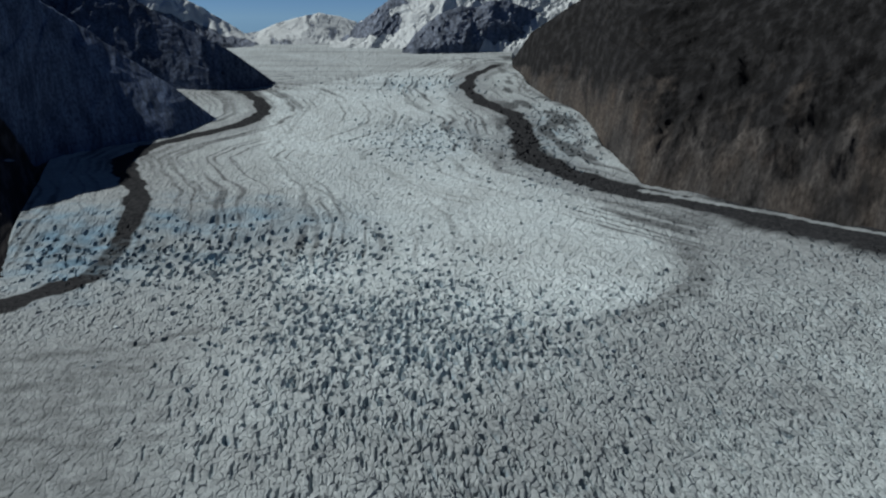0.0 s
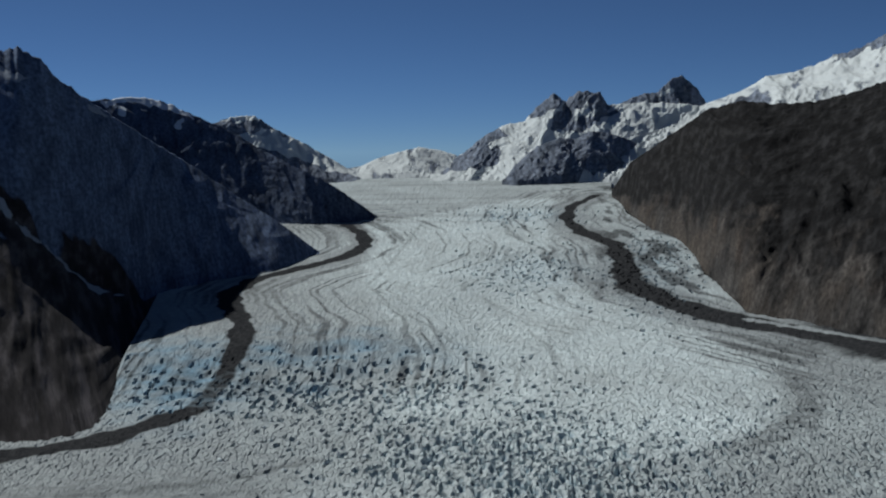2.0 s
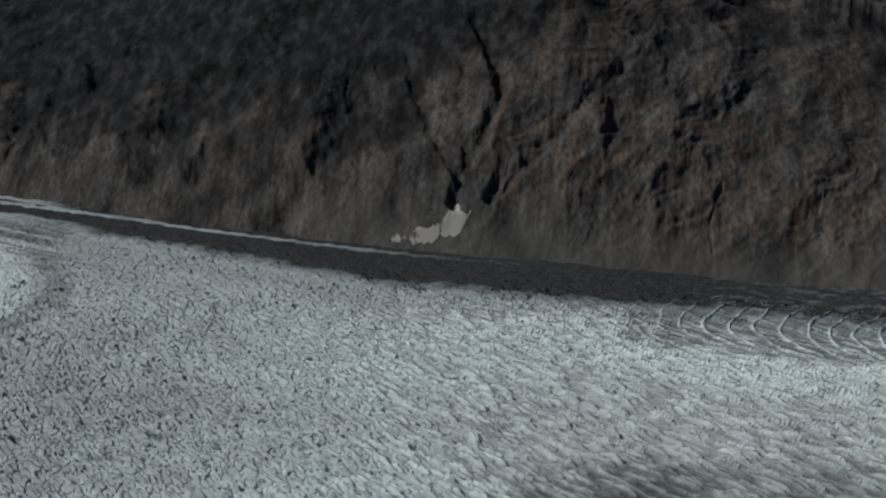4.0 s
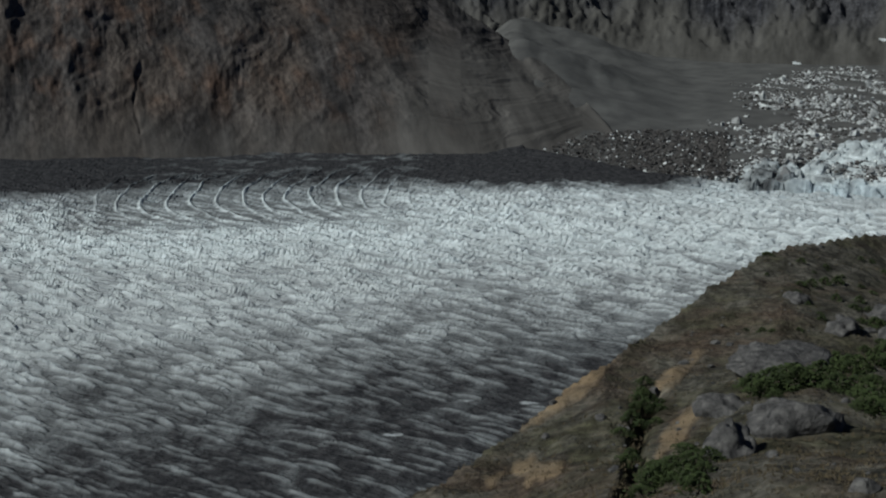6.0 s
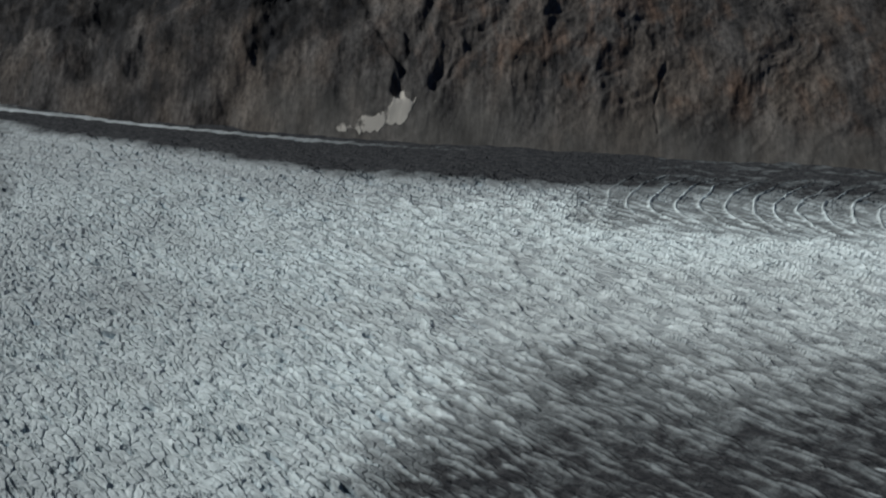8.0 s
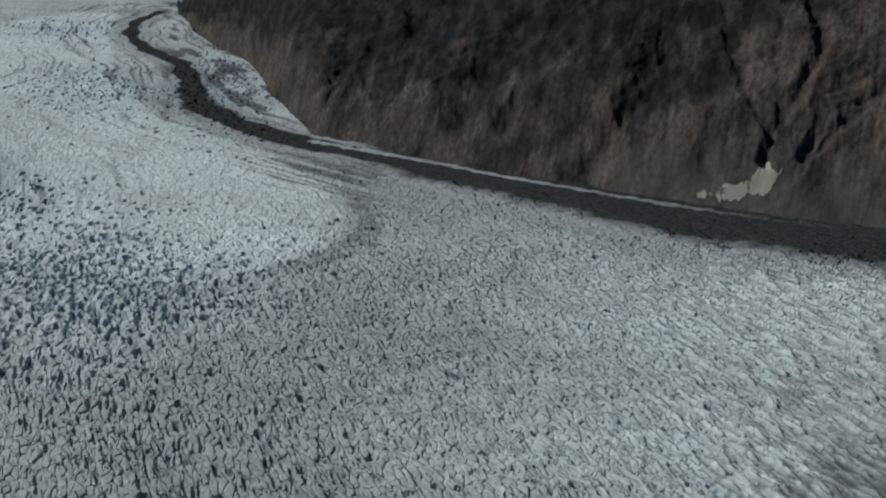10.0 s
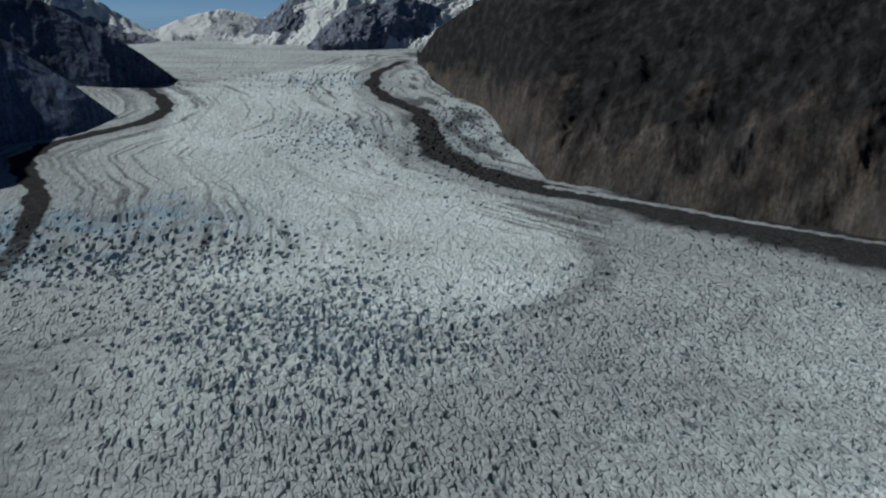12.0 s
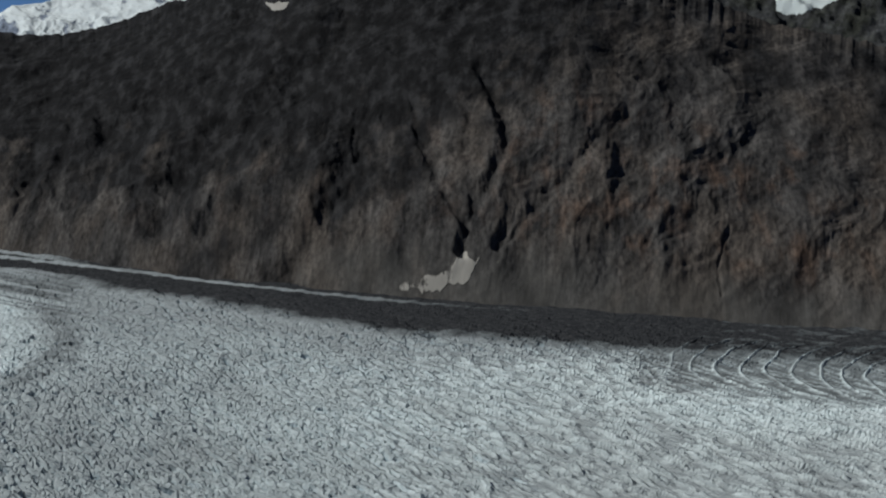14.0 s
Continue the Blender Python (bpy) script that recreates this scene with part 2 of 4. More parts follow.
NUNATAK_CREST = [(2.79, 4360, 167), (3.35, 4480, 228), (4.35, 4560, 292), (5.34, 4580, 323), (6.09, 4580, 318), (6.83, 4580, 348), (7.81, 4580, 329), (8.67, 4580, 303), (9.05, 4500, 172)]
SNOW_BASE = [(11.65, 4100, 381), (17, 3900, 322), (23.19, 3600, 360), (33, 3400, 480)]
SNOW_CREST = [(11.65, 4600, 433), (12.51, 4583, 455), (13.12, 4567, 470), (14.33, 4550, 522), (15.77, 4533, 538), (16.96, 4517, 578), (18.14, 4500, 605), (19.06, 4467, 641), (19.76, 4433, 652), (20.23, 4400, 623), (21.37, 4367, 635), (22.49, 4333, 662), (23.12, 4300, 648), (26, 4250, 680), (33, 4200, 800)]
WALL_BASE = [(7.63, 4140, 150), (8.31, 3486, 106), (9.43, 3122, 83), (10.93, 2980, 74), (11.28, 2664, 56), (11.68, 2418, 43), (12.68, 2238, 33), (13.46, 2018, 23), (14.66, 2022, 22), (17.1, 1900, 16), (20.5, 1790, 11), (25.44, 1702, 6), (30.51, 1628, 2), (35.62, 1578, 0), (40.68, 1550, 0), (45.62, 1548, 0), (50.18, 1548, 0), (56.4, 1522, 0), (60.22, 1512, 0), (62.78, 1574, 0), (64.57, 1676, 0), (66.09, 1724, 0)]
WALL_CREST = [(7.63, 4140, 150), (8.43, 3940, 238), (9.93, 3740, 308), (11.65, 3664, 383), (13.12, 3618, 405), (14.34, 3573, 397), (15.79, 3527, 397), (16.98, 3482, 404), (18.63, 3436, 432), (20.25, 3382, 470), (21.61, 3291, 488), (23.13, 3200, 522), (27, 2950, 560), (32, 2800, 590), (38, 2650, 560), (46.33, 2550, 410), (48.79, 2500, 386), (51.71, 2450, 358), (53.67, 2400, 315), (55.4, 2350, 259), (57.71, 2300, 176), (59.15, 2200, 136), (61.35, 2150, 86), (62.84, 2050, 61), (64.58, 1900, 26), (66.09, 1720, 2)]
EAST_BASE = [(40, 2400, 30), (44, 2300, 20), (54, 2450, 15), (62, 2600, 10), (66, 2720, 10), (72, 2700, 9), (78, 2740, 8), (84, 2300, 8), (90, 1900, 5), (100, 1500, 0)]
EAST_CREST = [(40, 3700, 620), (50, 3650, 640), (62, 3600, 740), (70, 3500, 740), (78, 3500, 720), (88, 3000, 700), (100, 2400, 640)]
RIGHT_MORAINE = [(6.96, 3992), (5.84, 3674), (5.59, 3374), (6.34, 3092), (7.71, 2882), (8.21, 2618), (8.34, 2392), (9.33, 2184), (11.54, 2050), (15.15, 1910), (20.5, 1740), (30.52, 1548), (38.17, 1484), (45.64, 1490), (48.91, 1460), (53.86, 1464), (60.2, 1442), (64.04, 1460), (67.87, 1474), (70.13, 1530)]
LEFT_MORAINE = [(-4.15, 3282), (-3.51, 3114), (-3.34, 2894), (-3.92, 2740), (-6.24, 2556), (-8.24, 2408), (-9.29, 2220), (-9.39, 2038), (-8.79, 1864), (-9, 1718), (-9.7, 1578), (-11.08, 1430), (-12.81, 1362), (-15.24, 1296), (-17.62, 1264), (-19.47, 1250), (-22.83, 1246)]
STRIPE_A = [(-0.68, 3384), (-2.47, 2502), (-3.29, 2262), (-2.24, 2002), (-0.22, 1808), (1.04, 1686), (2.56, 1512)]
STRIPE_B = [(-7.5, 2256), (-7.27, 2050), (-6.29, 1896), (-5.75, 1742)]
STRIPE_C = [(-19.54, 1084), (-14.84, 1080), (-9.43, 1112), (-5.88, 1174)]
STRIPE_D = [(-19.59, 1000), (-13.67, 998), (-8.7, 1036)]
NEAR_DIRT = [(22.92, 620), (30, 690), (41.89, 745), (49.4, 755), (57.3, 780), (64.75, 830), (67.91, 868), (70.5, 898), (74.31, 932), (78.02, 958)]
BAY_ICE = [(9.68, 3090), (11.18, 2892), (12.42, 2898)]
WHITE_STRIP = [(13.46, 1994), (18.1, 1852), (25.44, 1682), (33.06, 1584), (40.68, 1538), (45.63, 1532)]
ICE_FIELD = [(67.49, 1386), (70.13, 1568), (70.36, 1792), (72.32, 1990), (71.32, 2270), (73.73, 2540), (76.12, 2680), (77.44, 2412), (79.46, 2150), (79.28, 1930), (82.26, 1894), (84.63, 1524), (81.7, 1436), (75.37, 1368), (70.4, 1394)]
HILL_EDGE = [(57.66, -24.53), (59.59, -23.26), (61.51, -21.97), (64.48, -19.77), (67.91, -17.39), (70.47, -15.55), (73.71, -13.59), (76.15, -12.84), (78.55, -12.33), (81.71, -11.23), (84.63, -10.41)]
PATCH_WEST_A = [(-18.84, 3.84), (-17.17, 3.32), (-17.97, 3.05), (-18.85, 3.42)]
PATCH_WEST_B = [(-19.03, -1.24), (-18.18, -2.61), (-16.84, -3.77), (-15.72, -5.09), (-14.8, -5.68), (-12.95, -6.23), (-15.04, -5.96), (-16.41, -4.65), (-17.97, -3.26), (-19.07, -2.23)]
PATCH_WEST_C = [(-16.16, 2.62), (-14.33, 1.79), (-13.4, 1.35), (-15.03, 1.79)]
PATCH_SECOND = [(-15.13, 2.31), (-12.84, 2.56), (-11.66, 2.24), (-10.52, 1.59), (-11.96, 1.91), (-13.37, 2.22), (-14.32, 2.07)]
PATCH_SECOND_B = [(-13.94, 2.08), (-13.52, 2.03), (-13.63, 1.64), (-13.91, 1.74)]
PATCH_SECOND_C = [(-11.44, 1.49), (-11.1, 1.49), (-11.21, 1.05), (-11.5, 1.15)]
PATCH_THIRD = [(-8.96, 0.8), (-7.36, 1.08), (-6.01, 0.48), (-4.66, -0.28), (-3.42, -0.99), (-4.67, -0.82), (-6.15, -0.31), (-7.62, 0.24)]
PATCH_THIRD_B = [(-9.68, 1.44), (-8.94, 1.68), (-8.03, 1.72), (-7.84, 1.43), (-9.07, 1.48)]
ROCK_PEAKS_A = [(-0.41, -0.96), (0.34, -0.42), (1.15, 0.03), (2.15, 0.81), (2.73, 1.01), (2.98, 0.71), (2.1, 0.27), (2.72, -0.04), (2.6, -0.54), (1.85, -0.83)]
ROCK_PEAKS_B = [(3.98, 1.57), (4.47, 2.18), (5.09, 2.61), (5.64, 2.16), (5.09, 1.88), (4.47, 1.44)]
ROCK_PEAKS_C = [(5.09, 1.43), (5.71, 2.16), (6.2, 2.65), (7.31, 2.68), (7.68, 1.89), (6.82, 1.66), (6.58, 2.1), (6.08, 1.72), (5.59, 0.93), (4.97, 0.89)]
ROCK_PEAKS_D = [(5.59, 1.05), (6.82, 1.54), (7.81, 1.77), (7.93, 1.6), (6.82, 1.17), (6.08, 0.8)]
PATCH_HORN = [(9.63, 2.23), (10.18, 2.78), (10.35, 2.64), (10, 2.16)]
ROCK_SNOW_A = [(11.9, 1.65), (13.12, 2.08), (13.73, 2.37), (14.46, 1.97), (14.1, 1.63), (12.15, 1.4)]
ROCK_SNOW_B = [(16.73, 3.53), (18.13, 4.27), (19.18, 4.79), (19.3, 4.38), (18.14, 3.94)]
ROCK_SNOW_C = [(19.31, 3.96), (19.99, 4.76), (21.59, 4.83), (23.16, 5.13), (23.17, 4.32), (21.61, 3.66), (19.78, 3.47)]
PATCH_EAST_TONGUE = [(52.74, 1.31), (54.39, 0.67), (54.76, 0.25), (56.53, -0.04), (57.42, -1.28), (57.31, -2), (58.67, -2.78), (58.1, -2.93), (56.66, -2.14), (55.41, -0.74), (54.19, -0.05)]
PATCH_EAST_B = [(55.83, 0.11), (56.98, 0.16), (57.35, -0.17), (56.08, -0.25)]
PATCH_EAST_C = [(76.98, -1.43), (77.87, -3.3), (78.01, -3.89), (77.7, -4.53), (79.08, -4.52), (81.27, -4.04), (84.14, -3.74), (82.9, -1.48)]
PATCH_EAST_D = [(73.38, -5.79), (73.91, -5.86), (73.82, -6), (73.43, -5.93)]
PATCH_EAST_E = [(76.54, -4.72), (77.7, -4.71), (77.71, -4.86)]
FAN = [(30.12, -9), (31.01, -8.56), (32.27, -8.27), (33.03, -7.95), (33.4, -7.19), (33.68, -7.19), (33.91, -7.56), (34.55, -7.47), (34.18, -8.06), (33.8, -8.57), (32.79, -9.04), (31.52, -9.23)]
FAN_B = [(34.6, -7.67), (35.26, -7.56), (35.36, -7.86), (34.81, -7.97)]
PATCH_WALL_A = [(24.72, 3.44), (25.45, 3.5), (25.94, 3.61), (25.45, 3.07), (24.97, 3.1)]
PATCH_WALL_B = [(46.63, 4.53), (46.87, 3.36), (47.39, 3.17), (49.19, 3.7), (49.61, 4.51)]
LOBE = [(-3.7, 3278), (5.34, 4128), (5.09, 2650), (7.35, 2166), (11.55, 1898), (14.94, 1652), (15.8, 1406), (13.55, 1234), (9.14, 1110), (4.08, 1164), (-0.77, 1234), (-3.82, 1372), (-2.27, 1654), (-3.75, 2114)]
SCREE_A = [(67.92, -20.25), (69.48, -18.61), (70.78, -18.33), (69.5, -19.85), (68.19, -20.61)]
SCREE_B = [(68.21, -23.31), (68.99, -21.58), (70.56, -20.56), (70.32, -21.79), (69.01, -23.29)]
SCREE_C = [(59.55, -24.48), (62.01, -23.57), (64.45, -23.1), (63.89, -24.56)]
SCREE_D = [(60.69, -22.56), (64.21, -19.9), (66.86, -18.65), (65.27, -20.64), (62.58, -22.35)]
CLEFT = [(68.32, -20.41), (67.8, -21.24), (67.54, -22.59), (67.28, -24.06), (67.01, -25.03)]
BOULDERS = [(74.78, -21.39), (71.92, -22.7), (71.35, -21.07), (81.33, -19.17), (74, -18.82), (80, -17.13), (79.1, -18.28), (80.24, -21.17), (76.33, -17.12), (74.42, -16.1), (78.15, -16.41), (80.34, -14.7)]
THICKETS = [(73.14, -19.97), (74.28, -19.54), (75.42, -19.36), (76.65, -18.68), (77.43, -19.48), (78.12, -18.22), (77.72, -20.18), (78.82, -17.69), (69.02, -23.78), (70.08, -23.38), (69.96, -24.23), (68.49, -24.27), (81.53, -22.22), (82.1, -21.69), (81.93, -17.46), (80.52, -17.69), (67.93, -20.74), (67.54, -21.86), (67.27, -23.33), (76.28, -16.02), (77.41, -16.33), (78.27, -16.52), (79.23, -16.22), (75.75, -14.94), (79.88, -14.97), (80.77, -13.96), (81.13, -12.26), (81.46, -11.88)]
GULLY_MAIN = [(34.14, 0.82), (35.17, -0.9), (35.39, -2.02), (34.61, -4.16), (33.75, -5.68), (33.53, -7.19)]
GULLY_FORK = [(31.03, 0.03), (31.56, -2.45), (32.47, -4.32), (33.55, -5.93)]
GULLY_A = [(27.91, 2.44), (25.94, -0.05), (22.99, -2.18), (21.53, -3.42), (20.79, -4.52), (20.05, -5.99)]
GULLY_B = [(25.94, -3.02), (22.99, -3.29), (22.49, -4.77), (22.11, -6.25)]
GULLY_C = [(16.56, -2.1), (15.83, -3.78), (15.76, -4.86)]
GULLY_D = [(15.26, -3.54), (14.55, -4.73), (13.95, -5.91)]
GULLY_E = [(28.93, -2.49), (27.94, -4.49), (27.32, -6), (26.45, -7.26), (25.45, -8.51)]
GULLY_F = [(40.63, -1.06), (39.18, -2.07), (37.99, -3.84), (36.27, -5.63), (35.04, -6.91)]
GULLY_G = [(24.24, 3.09), (23.5, 1.38), (20.59, -0.86), (18.2, -2.09)]
GULLY_H = [(58.89, -4.07), (61.34, -5.59), (62.82, -7.1), (64.33, -7.74)]
CRACK = [(45.19, -5.86), (44.78, -7.6), (45, -8.82)]
ISLANDS = [(59.61, 726), (62.42, 728), (55.48, 640), (56.07, 672)]


# ---- number helpers ----
def lattice(ix, iy, seed):
    h = (ix.astype(np.int64) * 374761393 + iy.astype(np.int64) * 668265263 + seed * 974711) & 0xFFFFFFFF
    h = ((h ^ (h >> 13)) * 1274126177) & 0xFFFFFFFF
    return ((h ^ (h >> 16)) & 0xFFFF) / 65535.0


def grain(x, y, seed=0):
    """Smooth gradient noise, about -1 to 1."""
    fx, fy = np.floor(x), np.floor(y)
    u, v = x - fx, y - fy
    su, sv = u * u * u * (u * (u * 6 - 15) + 10), v * v * v * (v * (v * 6 - 15) + 10)
    total = 0.0
    for dx in (0, 1):
        for dy in (0, 1):
            a = lattice(fx + dx, fy + dy, seed) * 6.2832
            w = (su if dx else 1 - su) * (sv if dy else 1 - sv)
            total = total + w * (np.cos(a) * (u - dx) + np.sin(a) * (v - dy))
    return total * 1.5


def fractal(x, y, octaves=5, seed=0, gain=0.5):
    total, amp = 0.0, 1.0
    for k in range(octaves):
        total = total + amp * grain(x * 2.0**k, y * 2.0**k, seed + k)
        amp *= gain
    return total


def ridged(x, y, octaves=5, seed=0, gain=0.5):
    total, amp = 0.0, 1.0
    for k in range(octaves):
        total = total + amp * (1 - 2 * np.abs(grain(x * 2.0**k, y * 2.0**k, seed + k)))
        amp *= gain
    return total


def cells(x, y, seed=0, jitter=0.9):
    """Distance to the nearest and the next feature point, and a random number of the nearest cell."""
    fx, fy = np.floor(x), np.floor(y)
    f1, f2, tag = np.full(x.shape, 9.0), np.full(x.shape, 9.0), np.zeros(x.shape)
    for dx in (-1, 0, 1):
        for dy in (-1, 0, 1):
            cx, cy = fx + dx, fy + dy
            px = cx + 0.5 + jitter * (lattice(cx, cy, seed) - 0.5)
            py = cy + 0.5 + jitter * (lattice(cx, cy, seed + 7) - 0.5)
            d = np.hypot(px - x, py - y)
            near = d < f1
            f2 = np.where(near, f1, np.minimum(f2, d))
            tag = np.where(near, lattice(cx, cy, seed + 19), tag)
            f1 = np.where(near, d, f1)
    return f1, f2, tag


def soft_step(low, high, v):
    s = np.clip((v - low) / (high - low), 0, 1)
    return s * s * (3 - 2 * s)


def hump(bearing, distance, b0, d0, wb, wd):
    return np.exp(-(((bearing - b0) / wb) ** 2) - ((distance - d0) / wd) ** 2)


def plan_xy(points):
    p = np.array([q[:2] for q in points], float)
    a = np.radians(p[:, 0])
    return np.stack([np.sin(a) * p[:, 1], np.cos(a) * p[:, 1]], 1)


def along_line(x, y, points):
    """Distance to a line of the plan, and how far along it (0 to 1) the nearest place lies."""
    p = plan_xy(points)
    best, where = np.full(x.shape, 1e9), np.zeros(x.shape)
    for k in range(len(p) - 1):
        d = p[k + 1] - p[k]
        s = np.clip(((x - p[k, 0]) * d[0] + (y - p[k, 1]) * d[1]) / (d @ d), 0, 1)
        dist = np.hypot(x - p[k, 0] - s * d[0], y - p[k, 1] - s * d[1])
        closer = dist < best
        best, where = np.where(closer, dist, best), np.where(closer, (k + s) / (len(p) - 1), where)
    return best, where


def inside(u, v, polygon):
    hit = np.zeros(u.shape, bool)
    q = np.array(polygon, float)
    for (u0, v0), (u1, v1) in zip(q, np.roll(q, -1, 0)):
        if v0 != v1:
            hit ^= ((v0 > v) != (v1 > v)) & (u < (u1 - u0) * (v - v0) / (v1 - v0) + u0)
    return hit


def ice_height(y):
    """The smooth surface of the glacier: flat below the bend, rising up-valley."""
    return 200.0 * np.clip((y - 1300.0) / 3500.0, 0, None) ** 1.3


def sheet(name, x, y, z, material, values=None, keep=None, smooth=True, lay=None):
    """A grid of places as one mesh, with named values on its points."""
    rows, cols = x.shape
    n = np.arange(rows * cols).reshape(rows, cols)
    quads = np.stack([n[:-1, :-1], n[1:, :-1], n[1:, 1:], n[:-1, 1:]], -1).reshape(-1, 4)
    if keep is not None:
        quads = quads[keep.ravel()[quads].all(1)]
        used = np.zeros(rows * cols, bool)
        used[quads] = True
        order = np.cumsum(used) - 1
        quads = order[quads]
    else:
        used = np.ones(rows * cols, bool)
    co = np.stack([x, y, z], -1).reshape(-1, 3)[used]
    me = bpy.data.meshes.new(name)
    me.vertices.add(len(co))
    me.vertices.foreach_set("co", co.astype(np.float32).ravel())
    me.loops.add(len(quads) * 4)
    me.loops.foreach_set("vertex_index", quads.astype(np.int32).ravel())
    me.polygons.add(len(quads))
    me.polygons.foreach_set("loop_start", np.arange(0, len(quads) * 4, 4, dtype=np.int32))
    me.update(calc_edges=True)
    me.polygons.foreach_set("use_smooth", np.full(len(quads), smooth))
    for key, v in (values or {}).items():
        at = me.attributes.new(key, "FLOAT", "POINT")
        at.data.foreach_set("value", np.clip(v, 0, 1).astype(np.float32).reshape(-1)[used])
    if lay is not None:
        at = me.attributes.new("lay", "FLOAT_VECTOR", "POINT")
        at.data.foreach_set("vector", np.stack(lay, -1).astype(np.float32).ravel())
    me.materials.append(material)
    return new(name, me)


# ---- ground under everything, out to the horizon ----
gb, gr = np.meshgrid(np.concatenate([np.linspace(-180, 55, 150), np.arange(55.3, 92, 0.3), np.linspace(93, 180, 50)]), np.concatenate([np.linspace(0, 1300, 14), np.linspace(1340, 4900, 120)]))
gx, gy = np.sin(np.radians(gb)) * gr, np.cos(np.radians(gb)) * gr
bed = soft_step(58, 62, gb) * soft_step(1400, 1480, gr)
gz = np.where(np.abs(gb) < 120, ice_height(gy), 0) - 30 + bed * 30 + 3 * fractal(gx / 160, gy / 160, 3, 5) * bed
# a bank of till leans against the end of the valley wall
bank = bed * soft_step(69.5, 59, gb + 1.2 * fractal(gx / 200, gy / 200, 3, 6)) * soft_step(1560, 2180, gr)
gz = gz + bank * (95 + 9 * ridged(gb * 0.9 + gr / 260, gr / 700, 4, 7))
ground = tagged(sheet("ground", gx, gy, gz, TILL), "grey gravel and silt of the valley floor", "ground", kind="structure")

# ---- glacier ----
def glacier():
    eye = 280.0
    rr = np.linspace(505, 4900, 20000)
    el = np.degrees(np.arctan((ice_height(rr) - eye) / rr))
    steps = np.arange(el[0], el.max(), 0.038)
    dist = np.interp(steps, el, rr)
    bearing = np.arange(-21.5, 84.5, 0.068)
    b, r = np.meshgrid(bearing, dist)
    x, y = np.sin(np.radians(b)) * r, np.cos(np.radians(b)) * r
    wb = np.interp(b, [p[0] for p in WALL_BASE], [p[1] for p in WALL_BASE], left=4900)
    wb = np.where(b > 62, np.interp(b, [62, 67.5, 70, 75, 82, 90], [1540, 1400, 1400, 1385, 1445, 1500]), wb)
    wl = np.interp(b, [p[0] for p in WEST_BASE], [p[1] for p in WEST_BASE], right=4900)
    open_ice = b > -9.5
    keep = ((r > 588) | (b > 28)) & (r < wb + 140) & (r < np.where(open_ice, 4900, wl + 140))
    wl = np.where(open_ice, 4900, wl)
    shape, used = b.shape, keep.ravel()
    b, r, x, y, wb, wl = (q.ravel()[used] for q in (b, r, x, y, wb, wl))
    z = ice_height(y)
    # zones
    serac = np.clip(1.2 * hump(b, r, 3, 1130, 8, 190) + 0.7 * hump(b, r, -8.5, 1500, 5.5, 150) + 0.7 * hump(b, r, 0, 1480, 5, 150), 0, 1)
    upper = np.clip(hump(b, r, 4, 2480, 2.6, 260) + hump(b, r, 3.6, 3450, 2.2, 200) + hump(b, r, 9.5, 2550, 1.6, 500), 0, 1)
    cross = soft_step(-12, 2, b) * soft_step(1250, 950, r) + soft_step(12, 24, b) * soft_step(1900, 1250, r)
    cross = np.clip(cross, 0, 1)
    waves = soft_step(22, 42, b) * soft_step(1420, 1270, r)
    arcs = soft_step(41, 45, b) * soft_step(60, 53, b) * soft_step(1150, 1230, r) * soft_step(1480, 1420, r)
    # debris on the ice
    d1, s1 = along_line(x, y, RIGHT_MORAINE)
    w1 = np.interp(s1, [0, 0.3, 0.45, 1], [15, 27, 38, 42]) * (1 + 0.45 * fractal(x / 120, y / 120, 3, 3))
    debris_and_shade = soft_step(1.35, 0.65, d1 / w1) * soft_step(24, 18, b)
    inner = np.interp(b, [11.5, 15.2, 20.5, 30.5, 38, 43, 50, 57, 67, 71], [1950, 1830, 1670, 1452, 1405, 1372, 1352, 1358, 1362, 1390]) + 14 * fractal(x / 90, y / 90, 3, 3)
    band = soft_step(-75, 50, r - inner) * soft_step(13, 19, b) * soft_step(72, 67.5, b)
    debris_and_shade = np.maximum(debris_and_shade, band * (1 - 0.25 * soft_step(40, 46, b) * soft_step(62, 56, b)))
    debris_and_shade = np.maximum(debris_and_shade, 0.55 * soft_step(-250, -120, r - inner) * soft_step(38, 43, b) * (1 - 0.75 * soft_step(52, 60, b)))
    d2, s2 = along_line(x, y, LEFT_MORAINE)
    w2 = np.interp(s2, [0, 0.4, 0.65, 0.75, 1], [14, 17, 12, 21, 22]) * (1 + 0.45 * fractal(x / 90, y / 90, 3, 4))
    debris_and_shade = np.maximum(debris_and_shade, 1.3 * soft_step(1.5, 0.7, d2 / w2) * np.interp(s2, [0, 0.55, 0.62, 0.68, 0.74, 1], [1, 1, 0.55, 0.5, 1, 1]))
    for line, wide, much in ((STRIPE_A, 6, 0.34), (STRIPE_B, 8, 0.38), (STRIPE_C, 14, 0.4), (STRIPE_D, 20, 0.38)):
        d, s = along_line(x, y, line)
        debris_and_shade = np.maximum(debris_and_shade, much * soft_step(1.5, 0.3, d / wide))
    edge = np.interp(b, [p[0] for p in NEAR_DIRT], [p[1] for p in NEAR_DIRT]) + 60 * fractal(x / 150, y / 150, 3, 9)
    debris_and_shade = np.maximum(debris_and_shade, soft_step(25, 36, b) * soft_step(edge + np.interp(b, [34, 42, 56], [180, 300, 420]), edge - 130, r) * 0.76)
    strip, _ = along_line(x, y, WHITE_STRIP)
    debris_and_shade = debris_and_shade * (1 - 0.85 * soft_step(13, 6, strip + 5 * fractal(x / 20, y / 20, 3, 10)) * soft_step(47, 16, b))
